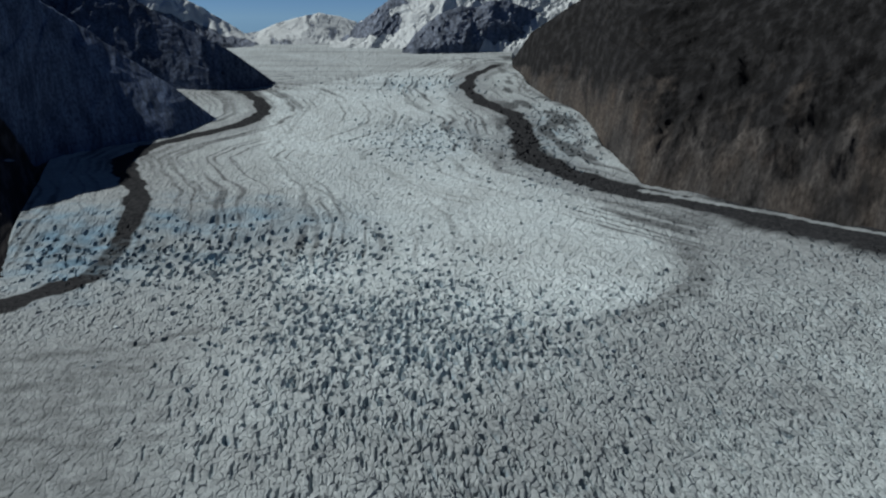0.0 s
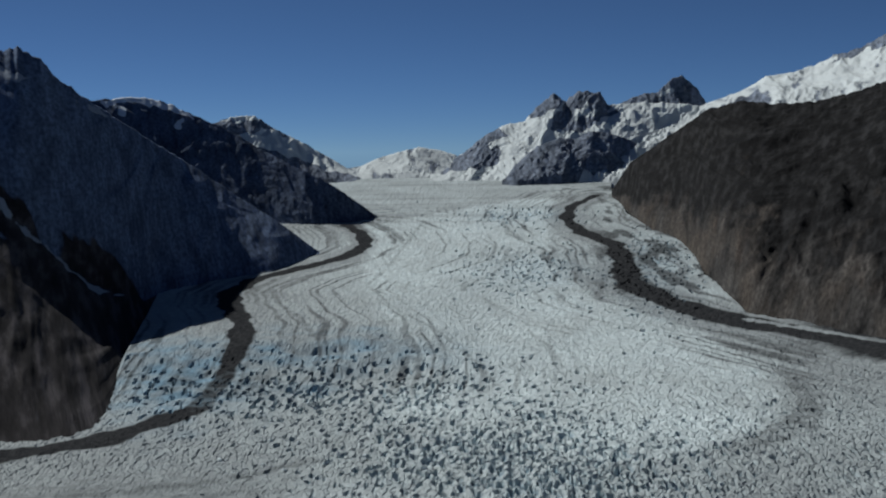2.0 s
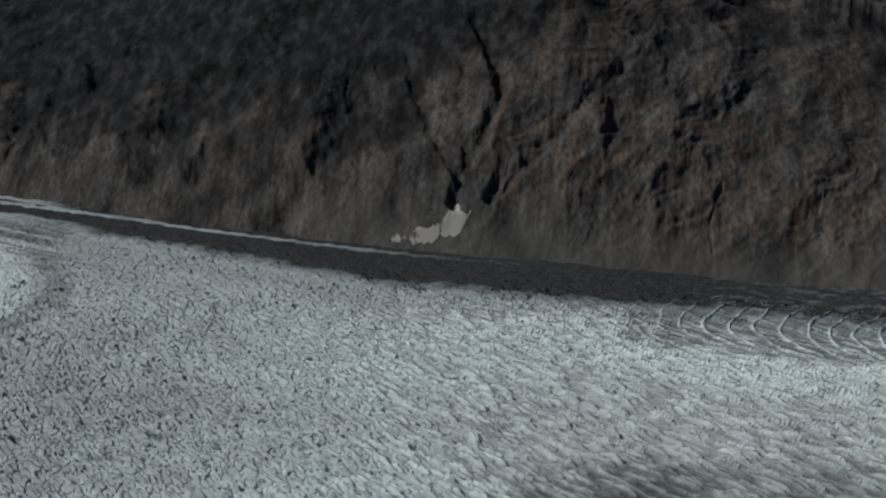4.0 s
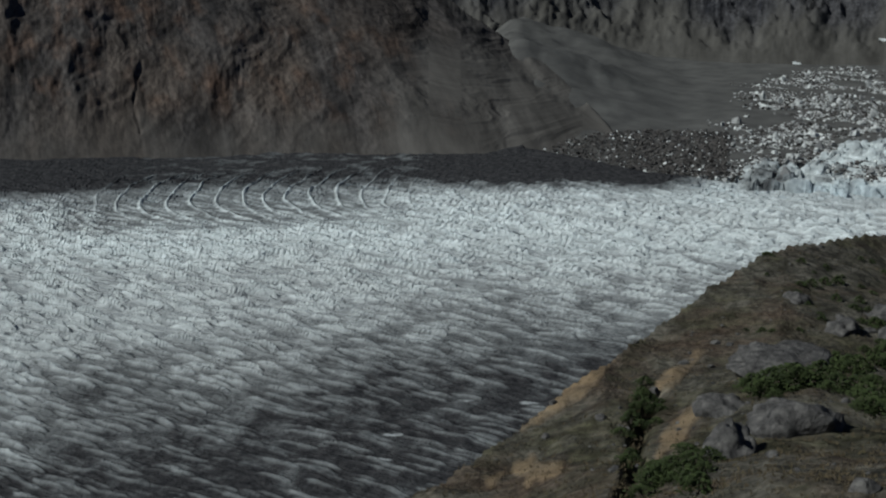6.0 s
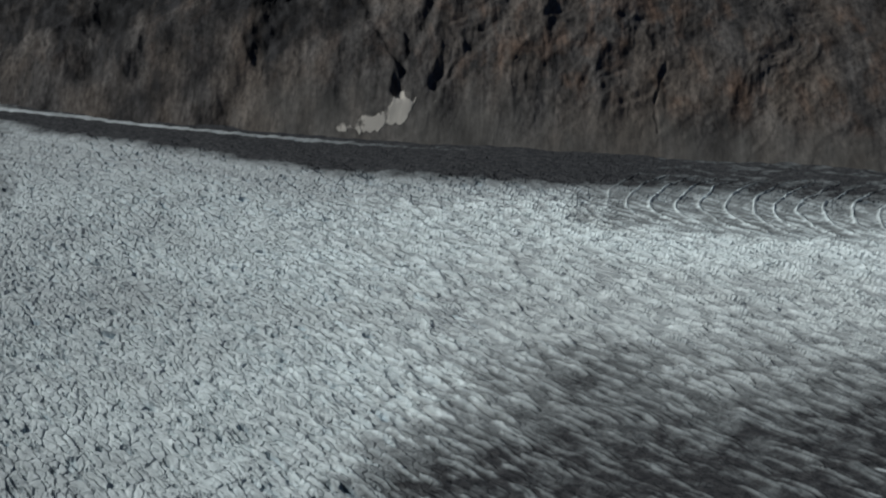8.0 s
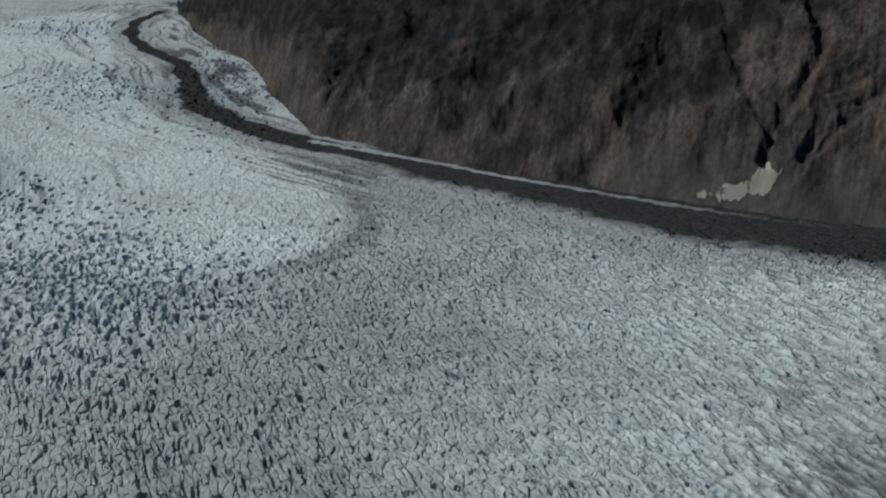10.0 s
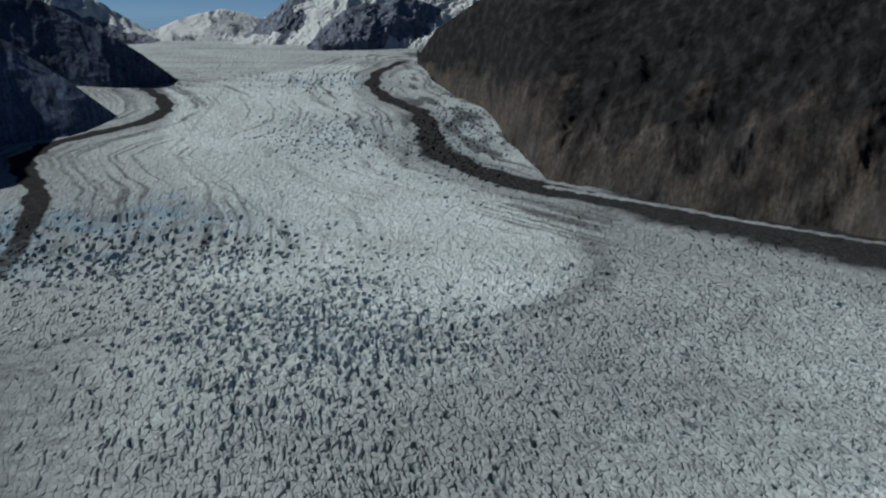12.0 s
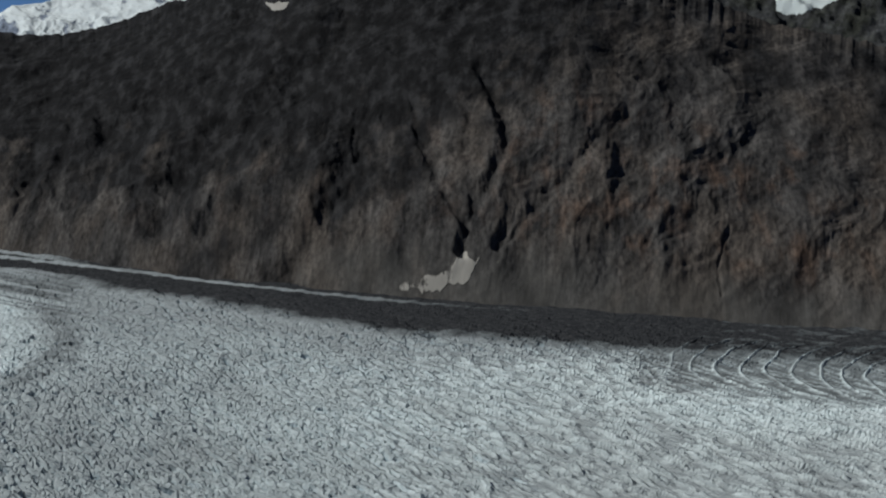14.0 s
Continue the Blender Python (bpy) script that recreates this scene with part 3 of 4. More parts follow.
    bay = soft_step(6, 7.5, b) * soft_step(14.5, 12.5, b) * soft_step(2100, 2250, r)
    debris_and_shade = np.maximum(debris_and_shade, bay * 0.6 * soft_step(0.0, 0.5, fractal(x / 45, y / 240, 4, 11) + 0.1))
    debris_and_shade = np.maximum(debris_and_shade, 0.38 * soft_step(0.4, 1.0, fractal(x / 300, y / 90, 4, 12) + 0.4) * soft_step(1250, 900, r) * soft_step(0, -10, b))
    swirl = r + 90 * fractal(x / 110, y / 110, 3, 94)
    # blue ice of the icefall, deepened to paint the shade on its face
    blue = 0.8 * hump(b, swirl, -12, 1520, 3, 150) + 0.7 * hump(b, swirl, -6, 1670, 6, 90) + 0.2 * upper
    blue *= 0.5 + 0.9 * np.clip(fractal(x / 40, y / 40, 4, 14) + 0.3, 0, 1)
    lobe, _ = along_line(x, y, LOBE + LOBE[:1])
    white = inside(x, y, plan_xy(LOBE)) * soft_step(0, 45, lobe + 10 * fractal(x / 50, y / 50, 3, 15))
    # thin dirty lines that the ice has drawn out along its flow
    sway = 0.3 * fractal(x / 160, y / 160, 2, 19)
    flow = soft_step(0.85, 1.3, ridged(d2 / 30 + sway, s2 * 1.5, 2, 16)) * soft_step(620, 250, d2) * soft_step(1.0, 1.6, d1 / 160)
    flow = np.maximum(flow, soft_step(0.8, 1.35, ridged(d1 / 38 + sway, s1 * 4, 2, 17)) * soft_step(420, 200, d1) * soft_step(26, 16, b))
    flow = flow * soft_step(1330, 1600, r) * (0.65 + 0.35 * soft_step(-0.4, 0.4, fractal(x / 120, y / 400, 3, 20))) * (b < 26)
    halo = np.maximum(soft_step(4.5, 1.0, d2 / w2), soft_step(3.6, 1.0, d1 / w1) * soft_step(26, 18, b))
    # the last hump greys the icefall to strengthen its painted shade
    dust_and_shade = np.clip(0.80 + 0.3 * soft_step(-3, -12, b) - 0.92 * white + 0.8 * flow + 0.7 * halo + 0.3 * fractal(x / 200, y / 200, 4, 18) - 0.25 * soft_step(1500, 2100, r) - 0.28 * soft_step(14, 24, b) + 0.6 * hump(b, r, -9, 1640, 7, 120), 0, 1)
    debris_and_shade = np.maximum(debris_and_shade, 0.55 * flow)
    rim = soft_step(70, 8, lobe + 12 * fractal(x / 40, y / 40, 3, 13)) * (white < 0.02) * soft_step(9, 11, b) * soft_step(1150, 1230, r) * soft_step(1720, 1600, r)
    debris_and_shade = np.maximum(debris_and_shade, 0.4 * rim)
    dust_and_shade = np.clip(dust_and_shade + 0.9 * soft_step(-200, -25, r - inner) * soft_step(13, 20, b) * soft_step(46, 38, b), 0, 1)
    for b0, r0 in ISLANDS:
        debris_and_shade = debris_and_shade * (1 - 0.75 * soft_step(1.0, 0.3, ((b - b0 + 0.012 * (r - r0)) / 0.5) ** 2 + ((r - r0) / (0.0035 * r0)) ** 2 + 0.8 * fractal(x / 6, y / 6, 2, 73)))
    bright = hump(b, r, 55, 1180, 22, 170)
    dust_and_shade = dust_and_shade * (1 - 0.65 * bright) * (1 - 0.7 * serac)
    quiet = 1 - 0.75 * np.clip(band + soft_step(1.6, 0.8, d2 / w2), 0, 1)
    # relief: plates of ice cut by open crevasses, all running up-valley
    wx, wy = x + 2.2 * fractal(x / 35, y / 35, 3, 21), y + 6 * fractal(x / 35, y / 35, 2, 22)

    def pits(wide, length, seed, share):
        f1, f2, tag = cells(wx / wide, wy / length, seed, 0.95)
        ragged = f1 + 0.13 * grain(x / 2.6, y / 9, seed + 3)
        return soft_step(0.40, 0.24, ragged) * (tag < share)

    patchy = soft_step(-0.5, 0.5, fractal(x / 90, y / 160, 3, 83))
    open_ice_share = np.clip(0.03 * soft_step(1600, 1300, r) * soft_step(-4, 2, b) + 0.8 * serac ** 1.4 + 0.3 * upper, 0, 0.9)
    holes = np.maximum(pits(7.4, 22, 31, open_ice_share * (0.55 + 0.5 * patchy)), 0.8 * pits(5.0, 15, 33, open_ice_share * (0.4 + 0.5 * patchy)))
    g1, g2, tag2 = cells(wx / 4.6, wy / 16, 43)
    plates = 1.2 * grain(wx / 9, wy / 22, 41) * np.clip(serac + 0.5 * upper, 0, 1) + (tag2 - 0.5) * 1.5 - 1.1 * soft_step(0.2, 0.0, g2 - g1)
    slits = np.maximum(pits(3.8, 44, 51, cross * (0.08 + 0.34 * patchy)), 0.7 * pits(3.4, 26, 53, cross * (0.1 + 0.35 * patchy)))
    r1, r2, rtag = cells(wx / 6.2, wy / 44, 61)
    q1, q2, qtag = cells(wx / 4.6, wy / 28, 63)
    crests = 2.6 + 3.6 * soft_step(0.50, 0.12, r1 + 0.1 * grain(x / 3, y / 9, 64)) * (rtag > 0.3) + 2.0 * soft_step(0.46, 0.1, q1 + 0.1 * grain(x / 3, y / 8, 65)) * (qtag > 0.35)
    t = np.radians(b) * 1340
    away = np.clip(1310 - r, -140, 190)
    bow = (t - np.where(away > 0, 0.0047, 0.0019) * away**2 + 7 * fractal(x / 80, y / 80, 2, 71)) / 25.0
    bow = bow - np.floor(bow)
    scarp = soft_step(0.0, 0.06, bow) * soft_step(0.17, 0.08, bow)
    near = soft_step(28, 42, b) * soft_step(edge + np.interp(b, [42, 56], [110, 220]), edge - 60, r)
    calm = soft_step(1, -11, b) * soft_step(1230, 1080, r)
    fine = plates * (1 - 0.45 * soft_step(1200, 1600, r)) * (1 - 0.6 * calm) * (1 - 0.85 * waves) * (1 - 0.8 * arcs)
    z = z + quiet * fine - 7.5 * holes * quiet * (1 - waves) * (1 - 0.7 * calm) - 3.3 * quiet * slits * (1 - waves) * (1 - 0.85 * serac) * (1 - 0.5 * calm)
    z = z + (crests - 3.6) * waves * (1 - arcs) * (1 - 0.7 * near) + (1.7 * scarp + 0.6 * (1 - bow) - 1.2) * arcs + 7 * band + 0.9 * fractal(x / 25, y / 25, 3, 91)
    z = z + 20 * soft_step(1520, 1760, r + 60 * fractal(x / 110, y / 110, 3, 92)) * soft_step(4, -4, b) * soft_step(2600, 1900, r)
    z = z + 5 * fractal(x / 420, y / 420, 3, 95) * soft_step(2200, 1700, r) - 25 * soft_step(20, 130, r - np.minimum(wb, wl))
    debris_and_shade = debris_and_shade * (1 - (0.6 - 0.38 * near) * waves * soft_step(3.6, 5.6, crests))
    line = arcs * scarp * (0.3 + 0.7 * soft_step(1420, 1340, r)) * (0.6 + 0.4 * soft_step(-0.3, 0.3, fractal(x / 30, y / 30, 2, 72)))
    debris_and_shade = debris_and_shade * (1 - 0.95 * line)
    dust_and_shade = dust_and_shade * (1 - 0.95 * line) * (1 - waves * (0.9 - 0.4 * near) * soft_step(3.6, 5.2, crests)) + 0.48 * waves * soft_step(4.4, 2.8, crests) * (1 - 0.6 * bright) + 0.6 * soft_step(1220, 880, r) * soft_step(30, 42, b)
    # the hump darkens the icefall further: grime plus painted shade
    debris_and_shade = np.maximum(debris_and_shade, 0.32 * calm + 0.3 * hump(b, swirl, -9, 1560, 6, 190))
    dust_and_shade = dust_and_shade + 0.4 * soft_step(2900, 3300, r) * soft_step(0.0, 0.5, fractal(x / 900, y / 110, 3, 96))
    # deep ice is bluer; the tint also paints shade into the crevasses
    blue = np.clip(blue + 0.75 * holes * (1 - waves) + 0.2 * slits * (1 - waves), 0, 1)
    def whole(v):
        full = np.zeros(used.size)
        full[used] = v
        return full.reshape(shape)

    values = {"debris_and_shade": debris_and_shade, "blue": blue, "dust_and_shade": dust_and_shade, "cross": cross * (1 - waves) * (1 - serac) * quiet * np.clip(1 - 1.5 * debris_and_shade, 0, 1) * np.where(b > 12, soft_step(-60, -190, r - inner), 1.0), "waves": waves * (1 - 0.6 * near) * (1 - 0.7 * arcs)}
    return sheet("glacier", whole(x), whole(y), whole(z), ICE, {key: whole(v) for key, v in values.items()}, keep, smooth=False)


ice = tagged(glacier(), "grey-white crevassed glacier with dark moraine bands", "glacier", kind="structure")


# ---- mountains ----
def mountain(name, base, crest, material, label, step=0.07, rows=140, gully=(90.0, 0.16), lean=1.0, snow=(), bare=(), snowy=0.0, green=None, crag=0.35, cuts=(), cover_shift=0.0, shear=0.0, rill=1.0, green_end=200, steep=0.0, ease=0.45, ribs=0.0, rib=120.0, rib_from=0.0, ochre=None, till=None, shoulder=None, thin=None):
    b = np.arange(max(base[0][0], crest[0][0]), min(base[-1][0], crest[-1][0]) + step / 2, step)
    rb, zb = (np.interp(b, [p[0] for p in base], [p[k] for p in base]) for k in (1, 2))
    rc, zc = (np.interp(b, [p[0] for p in crest], [p[k] for p in crest]) for k in (1, 2))
    k = np.hanning(2 * int(ease / step) + 3)
    k /= k.sum()
    half = len(k) // 2
    rb, zb = (np.convolve(np.pad(q, half, "edge"), k, "valid") for q in (rb, zb))
    if steep:
        # the ridge stands nearer, at the same height angle from the lookout
        rise, slope = (zc - 280.0) / rc, np.tan(np.radians(np.interp(b, [-30, -22], [24, steep])))
        rc = (rb + (280.0 - zb) / slope) / (1 - rise / slope)
        zc = 280.0 + rc * rise
    rc = np.maximum(rc, rb + 30)
    v = np.linspace(-0.06, 1.0, rows)[:, None]
    r = rb + (rc - rb) * v
    up = np.clip(v, 0, None) ** lean + np.clip(v, None, 0) * 0.8
    # the crest's teeth and notches belong to its upper part alone
    wide = np.hanning(2 * int(1.6 / step) + 3)
    broad = np.convolve(np.pad(zc, len(wide) // 2, "edge"), wide / wide.sum(), "valid")
    broad = np.where(broad > zc + 60, zc, broad)
    z = zb + (np.maximum(broad, zb) + (zc - np.maximum(broad, zb)) * soft_step(0.45, 1.0, v) - zb) * up
    if shoulder:
        # a gentle foot up to the shoulder, the steep face above it
        rs, zs = (np.convolve(np.pad(np.interp(b, [p[0] for p in shoulder], [p[q] for p in shoulder]), half, "edge"), k, "valid") for q in (1, 2))
        foot, face = np.clip(v / 0.4, None, 1), np.clip((v - 0.4) / 0.6, 0, None)
        r = rb + (rs - rb) * foot + (rc - rs) * face
        z = zb + (zs - zb) * foot + (zc - zs) * np.where(face > 0, face, 0) ** 0.8
    bb = np.broadcast_to(b, r.shape)
    tall = np.clip(zc - zb, 5, None)
    s = np.radians(bb) * (rb + rc) / 2
    fade = soft_step(0, 0.12, v) * soft_step(1.0, 0.82, v)
    w = s + 0.5 * gully[0] * fractal(s / (3 * gully[0]), v * 2.0, 3, 5) + (0.35 - shear) * tall * v
    folds = ridged(w / gully[0], v * 0.9 + 3, 3, 15, 0.38)
    rough = fractal(s / 60, v * tall / 60, 5, 25, 0.6)
    rills = ridged(s / 34 + 0.4 * fractal(s / 90, v * 4, 2, 95), v * 1.5, 3, 105) * soft_step(0.02, 0.1, v) * soft_step(0.5, 0.35, v)
    push = tall * gully[1] * (folds - 0.3) * 0.5 * fade
    z = z + push + crag * tall * 0.07 * rough * fade + 0.04 * min(crag, 0.3) * tall * fractal(s / 25, v * tall / 25, 3, 35) * soft_step(0, 0.1, v)
    z = z + rill * crag * tall * 0.06 * rills
    run = v * np.hypot(tall, rc - rb)
    if ribs:
        sw = s + 0.5 * rib * fractal(s / (2.2 * rib), run / (2.2 * rib), 3, 115) + (0.3 - shear) * run
        z = z + ribs * (ridged(sw / rib, run / (2.6 * rib), 5, 125, 0.55) - 0.7) * soft_step(rib_from - 0.05, rib_from + 0.15, v) * soft_step(1.04, 0.9, v) * np.clip(tall / 150, 0.1, 1)
    jag = max(crag, 0.2) * 0.05 * tall * fractal(b * 30.0 / 8, b * 0 + 0.5, 4, 45)
    z = z + jag * soft_step(0.75, 1.0, v)
    r = r - 0.4 * push
    dip = np.degrees(np.arctan2(z - 280.0, r))
    for line, wide, deep in cuts:
        away = np.full(r.shape, 9.0)
        for (b0, e0), (b1, e1) in zip(line, line[1:]):
            t = np.clip(((bb - b0) * (b1 - b0) + (dip - e0) * (e1 - e0)) / ((b1 - b0) ** 2 + (e1 - e0) ** 2), 0, 1)
            away = np.minimum(away, np.hypot(bb - b0 - t * (b1 - b0), dip - e0 - t * (e1 - e0)))
        away = away + 0.12 * fractal(bb / 0.8, dip / 0.8, 4, 85)
        z = z - deep * (0.85 + 0.3 * fractal(bb / 1.1, dip / 1.1, 2, 86)) * soft_step(wide, 0, np.abs(away))
    # the far side falls away
    back = np.linspace(0.1, 1.0, 8)[:, None]
    r2 = np.minimum(r[-1] + back * (rc - rb) * 0.6, 4960)
    z2 = z[-1] - back * tall * 0.9
    r, z = np.concatenate([r, r2]), np.concatenate([z, z2])
    bb = np.broadcast_to(b, r.shape)
    vv = np.concatenate([np.broadcast_to(v, (rows, len(b))), 1 + back * np.ones_like(b)])
    e = np.degrees(np.arctan2(z - 280.0, r))
    x, y = np.sin(np.radians(bb)) * r, np.cos(np.radians(bb)) * r
    eb, ev = bb + 0.16 * fractal(bb / 0.5, e / 0.5, 4, 55), e + 0.16 * fractal(bb / 0.5, e / 0.5, 4, 65)
    white = np.full(r.shape, snowy)
    for patch in bare:
        white = np.where(inside(eb, ev, patch), 0.0, white)
    for patch in snow:
        patch, much = patch if isinstance(patch, tuple) else (patch, 1.0)
        white = np.where(inside(eb, ev, patch), much, white)
    for _ in range(2):
        rim = np.pad(white, 1, "edge")
        white = (rim[:-2, 1:-1] + rim[2:, 1:-1] + rim[1:-1, :-2] + rim[1:-1, 2:] + 2 * white) / 6
    # cover_shift starts the dark cover lower down, left of bearing 40
    plants = np.zeros(r.shape) if green is None else soft_step(green[0], green[1], vv + 0.12 * fractal(x / 160, y / 160, 4, 75) + cover_shift * soft_step(40, 28, bb)) * green[2] * soft_step(green_end, green_end - 4, bb + 0.6 * fractal(x / 120, y / 120, 3, 76))
    if thin:
        plants = plants * thin(bb, vv)
    ob = sheet(name, x, y, z, material, {"snow": white, "veg": plants, "ochre": ochre(bb, vv) if ochre else 0 * z, "till": till(bb, vv) if till else 0 * z}, lay=(np.radians(bb - b.mean()) * (0.4 * r + 0.6 * (rb + rc) / 2) - 0.15 * shear * z * soft_step(48, 34, bb), 0 * z, z))
    return tagged(ob, label, "mountain", kind="structure")


def wall_ochre(b, v):
    return soft_step(0.05, 0.14, v) * soft_step(0.55, 0.4, v) * (0.35 + 0.65 * soft_step(33, 39, b))


def wall_thin(b, v):
    """Scrub is thinner and patchy on the slope above the lower bend."""
    return 1.1 - 0.5 * soft_step(34, 42, b + 2 * fractal(b / 2.5, v * 4, 3, 144))


def wall_till(b, v):
    silt = soft_step(54, 60.5, b + 2.6 * fractal(b / 3.5, v * 3, 4, 141) + 5 * (0.35 - v))
    return np.maximum(silt, 0.45 * soft_step(0.12, 0.02, v + 0.03 * fractal(b / 1.2, v * 9, 3, 142)) * soft_step(24, 30, b))


def east_till(b, v):
    return soft_step(0.24, 0.10, v - 0.35 * soft_step(76, 80, b) + 0.07 * fractal(b / 2.5, v * 3, 4, 143))


# green here gives the foot below the shoulder its darker brown
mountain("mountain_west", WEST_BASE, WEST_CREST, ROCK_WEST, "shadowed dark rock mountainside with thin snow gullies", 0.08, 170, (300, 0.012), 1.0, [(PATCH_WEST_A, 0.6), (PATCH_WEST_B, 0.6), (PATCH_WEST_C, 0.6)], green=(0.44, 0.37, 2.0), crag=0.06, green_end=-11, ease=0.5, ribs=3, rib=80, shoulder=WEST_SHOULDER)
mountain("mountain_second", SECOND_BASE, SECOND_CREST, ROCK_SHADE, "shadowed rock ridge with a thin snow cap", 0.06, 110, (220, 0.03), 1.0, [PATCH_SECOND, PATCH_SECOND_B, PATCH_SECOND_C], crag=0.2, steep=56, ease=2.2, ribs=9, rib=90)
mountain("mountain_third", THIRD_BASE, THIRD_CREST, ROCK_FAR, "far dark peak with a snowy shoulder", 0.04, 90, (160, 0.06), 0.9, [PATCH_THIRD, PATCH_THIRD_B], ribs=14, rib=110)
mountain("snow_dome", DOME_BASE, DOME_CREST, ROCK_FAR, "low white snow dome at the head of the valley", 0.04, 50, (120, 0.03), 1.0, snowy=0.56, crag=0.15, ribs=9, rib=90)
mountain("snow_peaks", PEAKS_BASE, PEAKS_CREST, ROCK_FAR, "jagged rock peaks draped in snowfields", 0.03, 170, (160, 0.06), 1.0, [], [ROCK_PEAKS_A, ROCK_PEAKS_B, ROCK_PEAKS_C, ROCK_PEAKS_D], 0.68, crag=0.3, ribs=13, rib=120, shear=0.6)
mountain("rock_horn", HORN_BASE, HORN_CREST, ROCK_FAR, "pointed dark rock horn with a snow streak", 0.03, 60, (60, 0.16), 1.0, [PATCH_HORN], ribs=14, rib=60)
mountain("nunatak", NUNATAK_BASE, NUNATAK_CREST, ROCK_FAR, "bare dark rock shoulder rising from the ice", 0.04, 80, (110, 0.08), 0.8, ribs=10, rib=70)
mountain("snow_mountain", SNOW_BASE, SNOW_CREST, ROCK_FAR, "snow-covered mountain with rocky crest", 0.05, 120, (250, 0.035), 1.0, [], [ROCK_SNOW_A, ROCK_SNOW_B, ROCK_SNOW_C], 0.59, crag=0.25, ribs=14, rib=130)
mountain("valley_wall", WALL_BASE, WALL_CREST, ROCK_WALL, "brown gullied rock wall with dark scrub above", 0.05, 280, (230, 0.062), 0.95, [(FAN, 0.59), (FAN_B, 0.54), PATCH_WALL_A], [], 0.0, (0.2, 0.78, 0.85), 0.07,
         [(GULLY_MAIN, 0.5, 14), (GULLY_FORK, 0.3, 6), (GULLY_A, 1.3, 21), (GULLY_B, 0.9, 12), (GULLY_C, 0.4, 7), (GULLY_D, 0.4, 6), (GULLY_E, 1.2, 18), (GULLY_F, 0.5, 9), (GULLY_G, 1.2, 18), (GULLY_H, 0.5, 5), (CRACK, 0.1, 3.5)], 0.34, 0.7, rill=0.6, green_end=60, ease=1.5, ribs=4.5, rib=80, ochre=wall_ochre, till=wall_till, thin=wall_thin)
mountain("mountain_east", EAST_BASE, EAST_CREST, ROCK_EAST, "grey till slope under cliffs with hanging ice", 0.08, 200, (340, 0.05), 1.3, [PATCH_EAST_TONGUE, PATCH_EAST_B, PATCH_EAST_C, PATCH_EAST_D, PATCH_EAST_E, PATCH_WALL_B], [], 0.0, (0.2, 0.45, 0.6), 0.2, rill=0.35, ribs=15, rib=110, rib_from=0.08, till=east_till, ease=2.0)


# ---- hillside of the lookout ----
def hill_height(b, r):
    """Height of the near hillside at a bearing and a distance from the lookout."""
    dip = np.interp(b, [-180, -120, -80, -20, 30, 45] + [p[0] for p in HILL_EDGE] + [100, 140, 180], [-12, 0, 30, 42, 36, 30.5] + [-p[1] for p in HILL_EDGE] + [6, -5, -12])
    reach = np.interp(b, [-180, -60, 40, 58, 66, 72, 78, 86, 120, 180], [500, 120, 110, 150, 200, 270, 340, 400, 500, 500])
    s = np.clip(r / reach, 0, 1)
    slope = np.tan(np.radians(dip + 15 * (1 - s)))
    z = 278.3 - np.where(slope > 0, np.maximum(r * slope - 1.7, 0), np.minimum(r * slope + 1.7, 0) * soft_step(5, 30, r))
    return z - np.clip(r - reach, 0, None) * 0.85


hb, hr = np.meshgrid(np.concatenate([np.linspace(-180, 48, 120), np.arange(48.1, 92, 0.1), np.linspace(92.5, 180, 80)]), np.concatenate([np.linspace(0, 40, 14), np.geomspace(43, 900, 230)]))
hx, hy = np.sin(np.radians(hb)) * hr, np.cos(np.radians(hb)) * hr
lumps = 4.0 * fractal(hx / 55, hy / 55, 5, 101) + 1.2 * (ridged(hx / 14, hy / 14, 3, 111) - 0.9)
hz = hill_height(hb, hr) + (lumps - 1.2) * soft_step(8, 60, hr) * 0.5
hz = np.maximum(hz, -60)
he = np.degrees(np.arctan2(hz - 280.0, hr))
cleft_b, cleft_e = np.array(CLEFT).T
cleft = np.exp(-(((hb - np.interp(-he, -cleft_e, cleft_b)) / 0.35) ** 2)) * soft_step(cleft_e[0] + 0.4, cleft_e[0] - 0.4, he) * soft_step(40, 60, hr)
hz = hz - 3.0 * cleft
warp = 0.5 * fractal(hb / 0.9, he / 0.9, 4, 131)
scree = np.zeros(hz.shape)
for patch in (SCREE_A, SCREE_B, SCREE_C, SCREE_D):
    scree = np.where(inside(hb + warp, he + warp, patch), 0.55, scree)
for _ in range(3):
    rim = np.pad(scree, 1, "edge")
    scree = (rim[:-2, 1:-1] + rim[2:, 1:-1] + rim[1:-1, :-2] + rim[1:-1, 2:] + scree) / 5
plants = 0.42 + 0.35 * fractal(hx / 40, hy / 40, 3, 121) + 0.3 * cleft - scree
hillside = tagged(sheet("hillside", hx, hy, hz, HILL, {"veg": plants, "snow": scree}, lay=(hx, hy, hz)), "steep hillside of ochre turf and scree", "hillside", kind="structure")


# ---- helpers for things ----
rng = random.Random(11)


def part(name, me, parent=None, label="", place=None):
    ob = new(name, me)
    if parent is not None:
        ob.parent = parent
    if place is not None:
        ob.matrix_basis = place
    if label:
        ob["label"] = label
    return ob


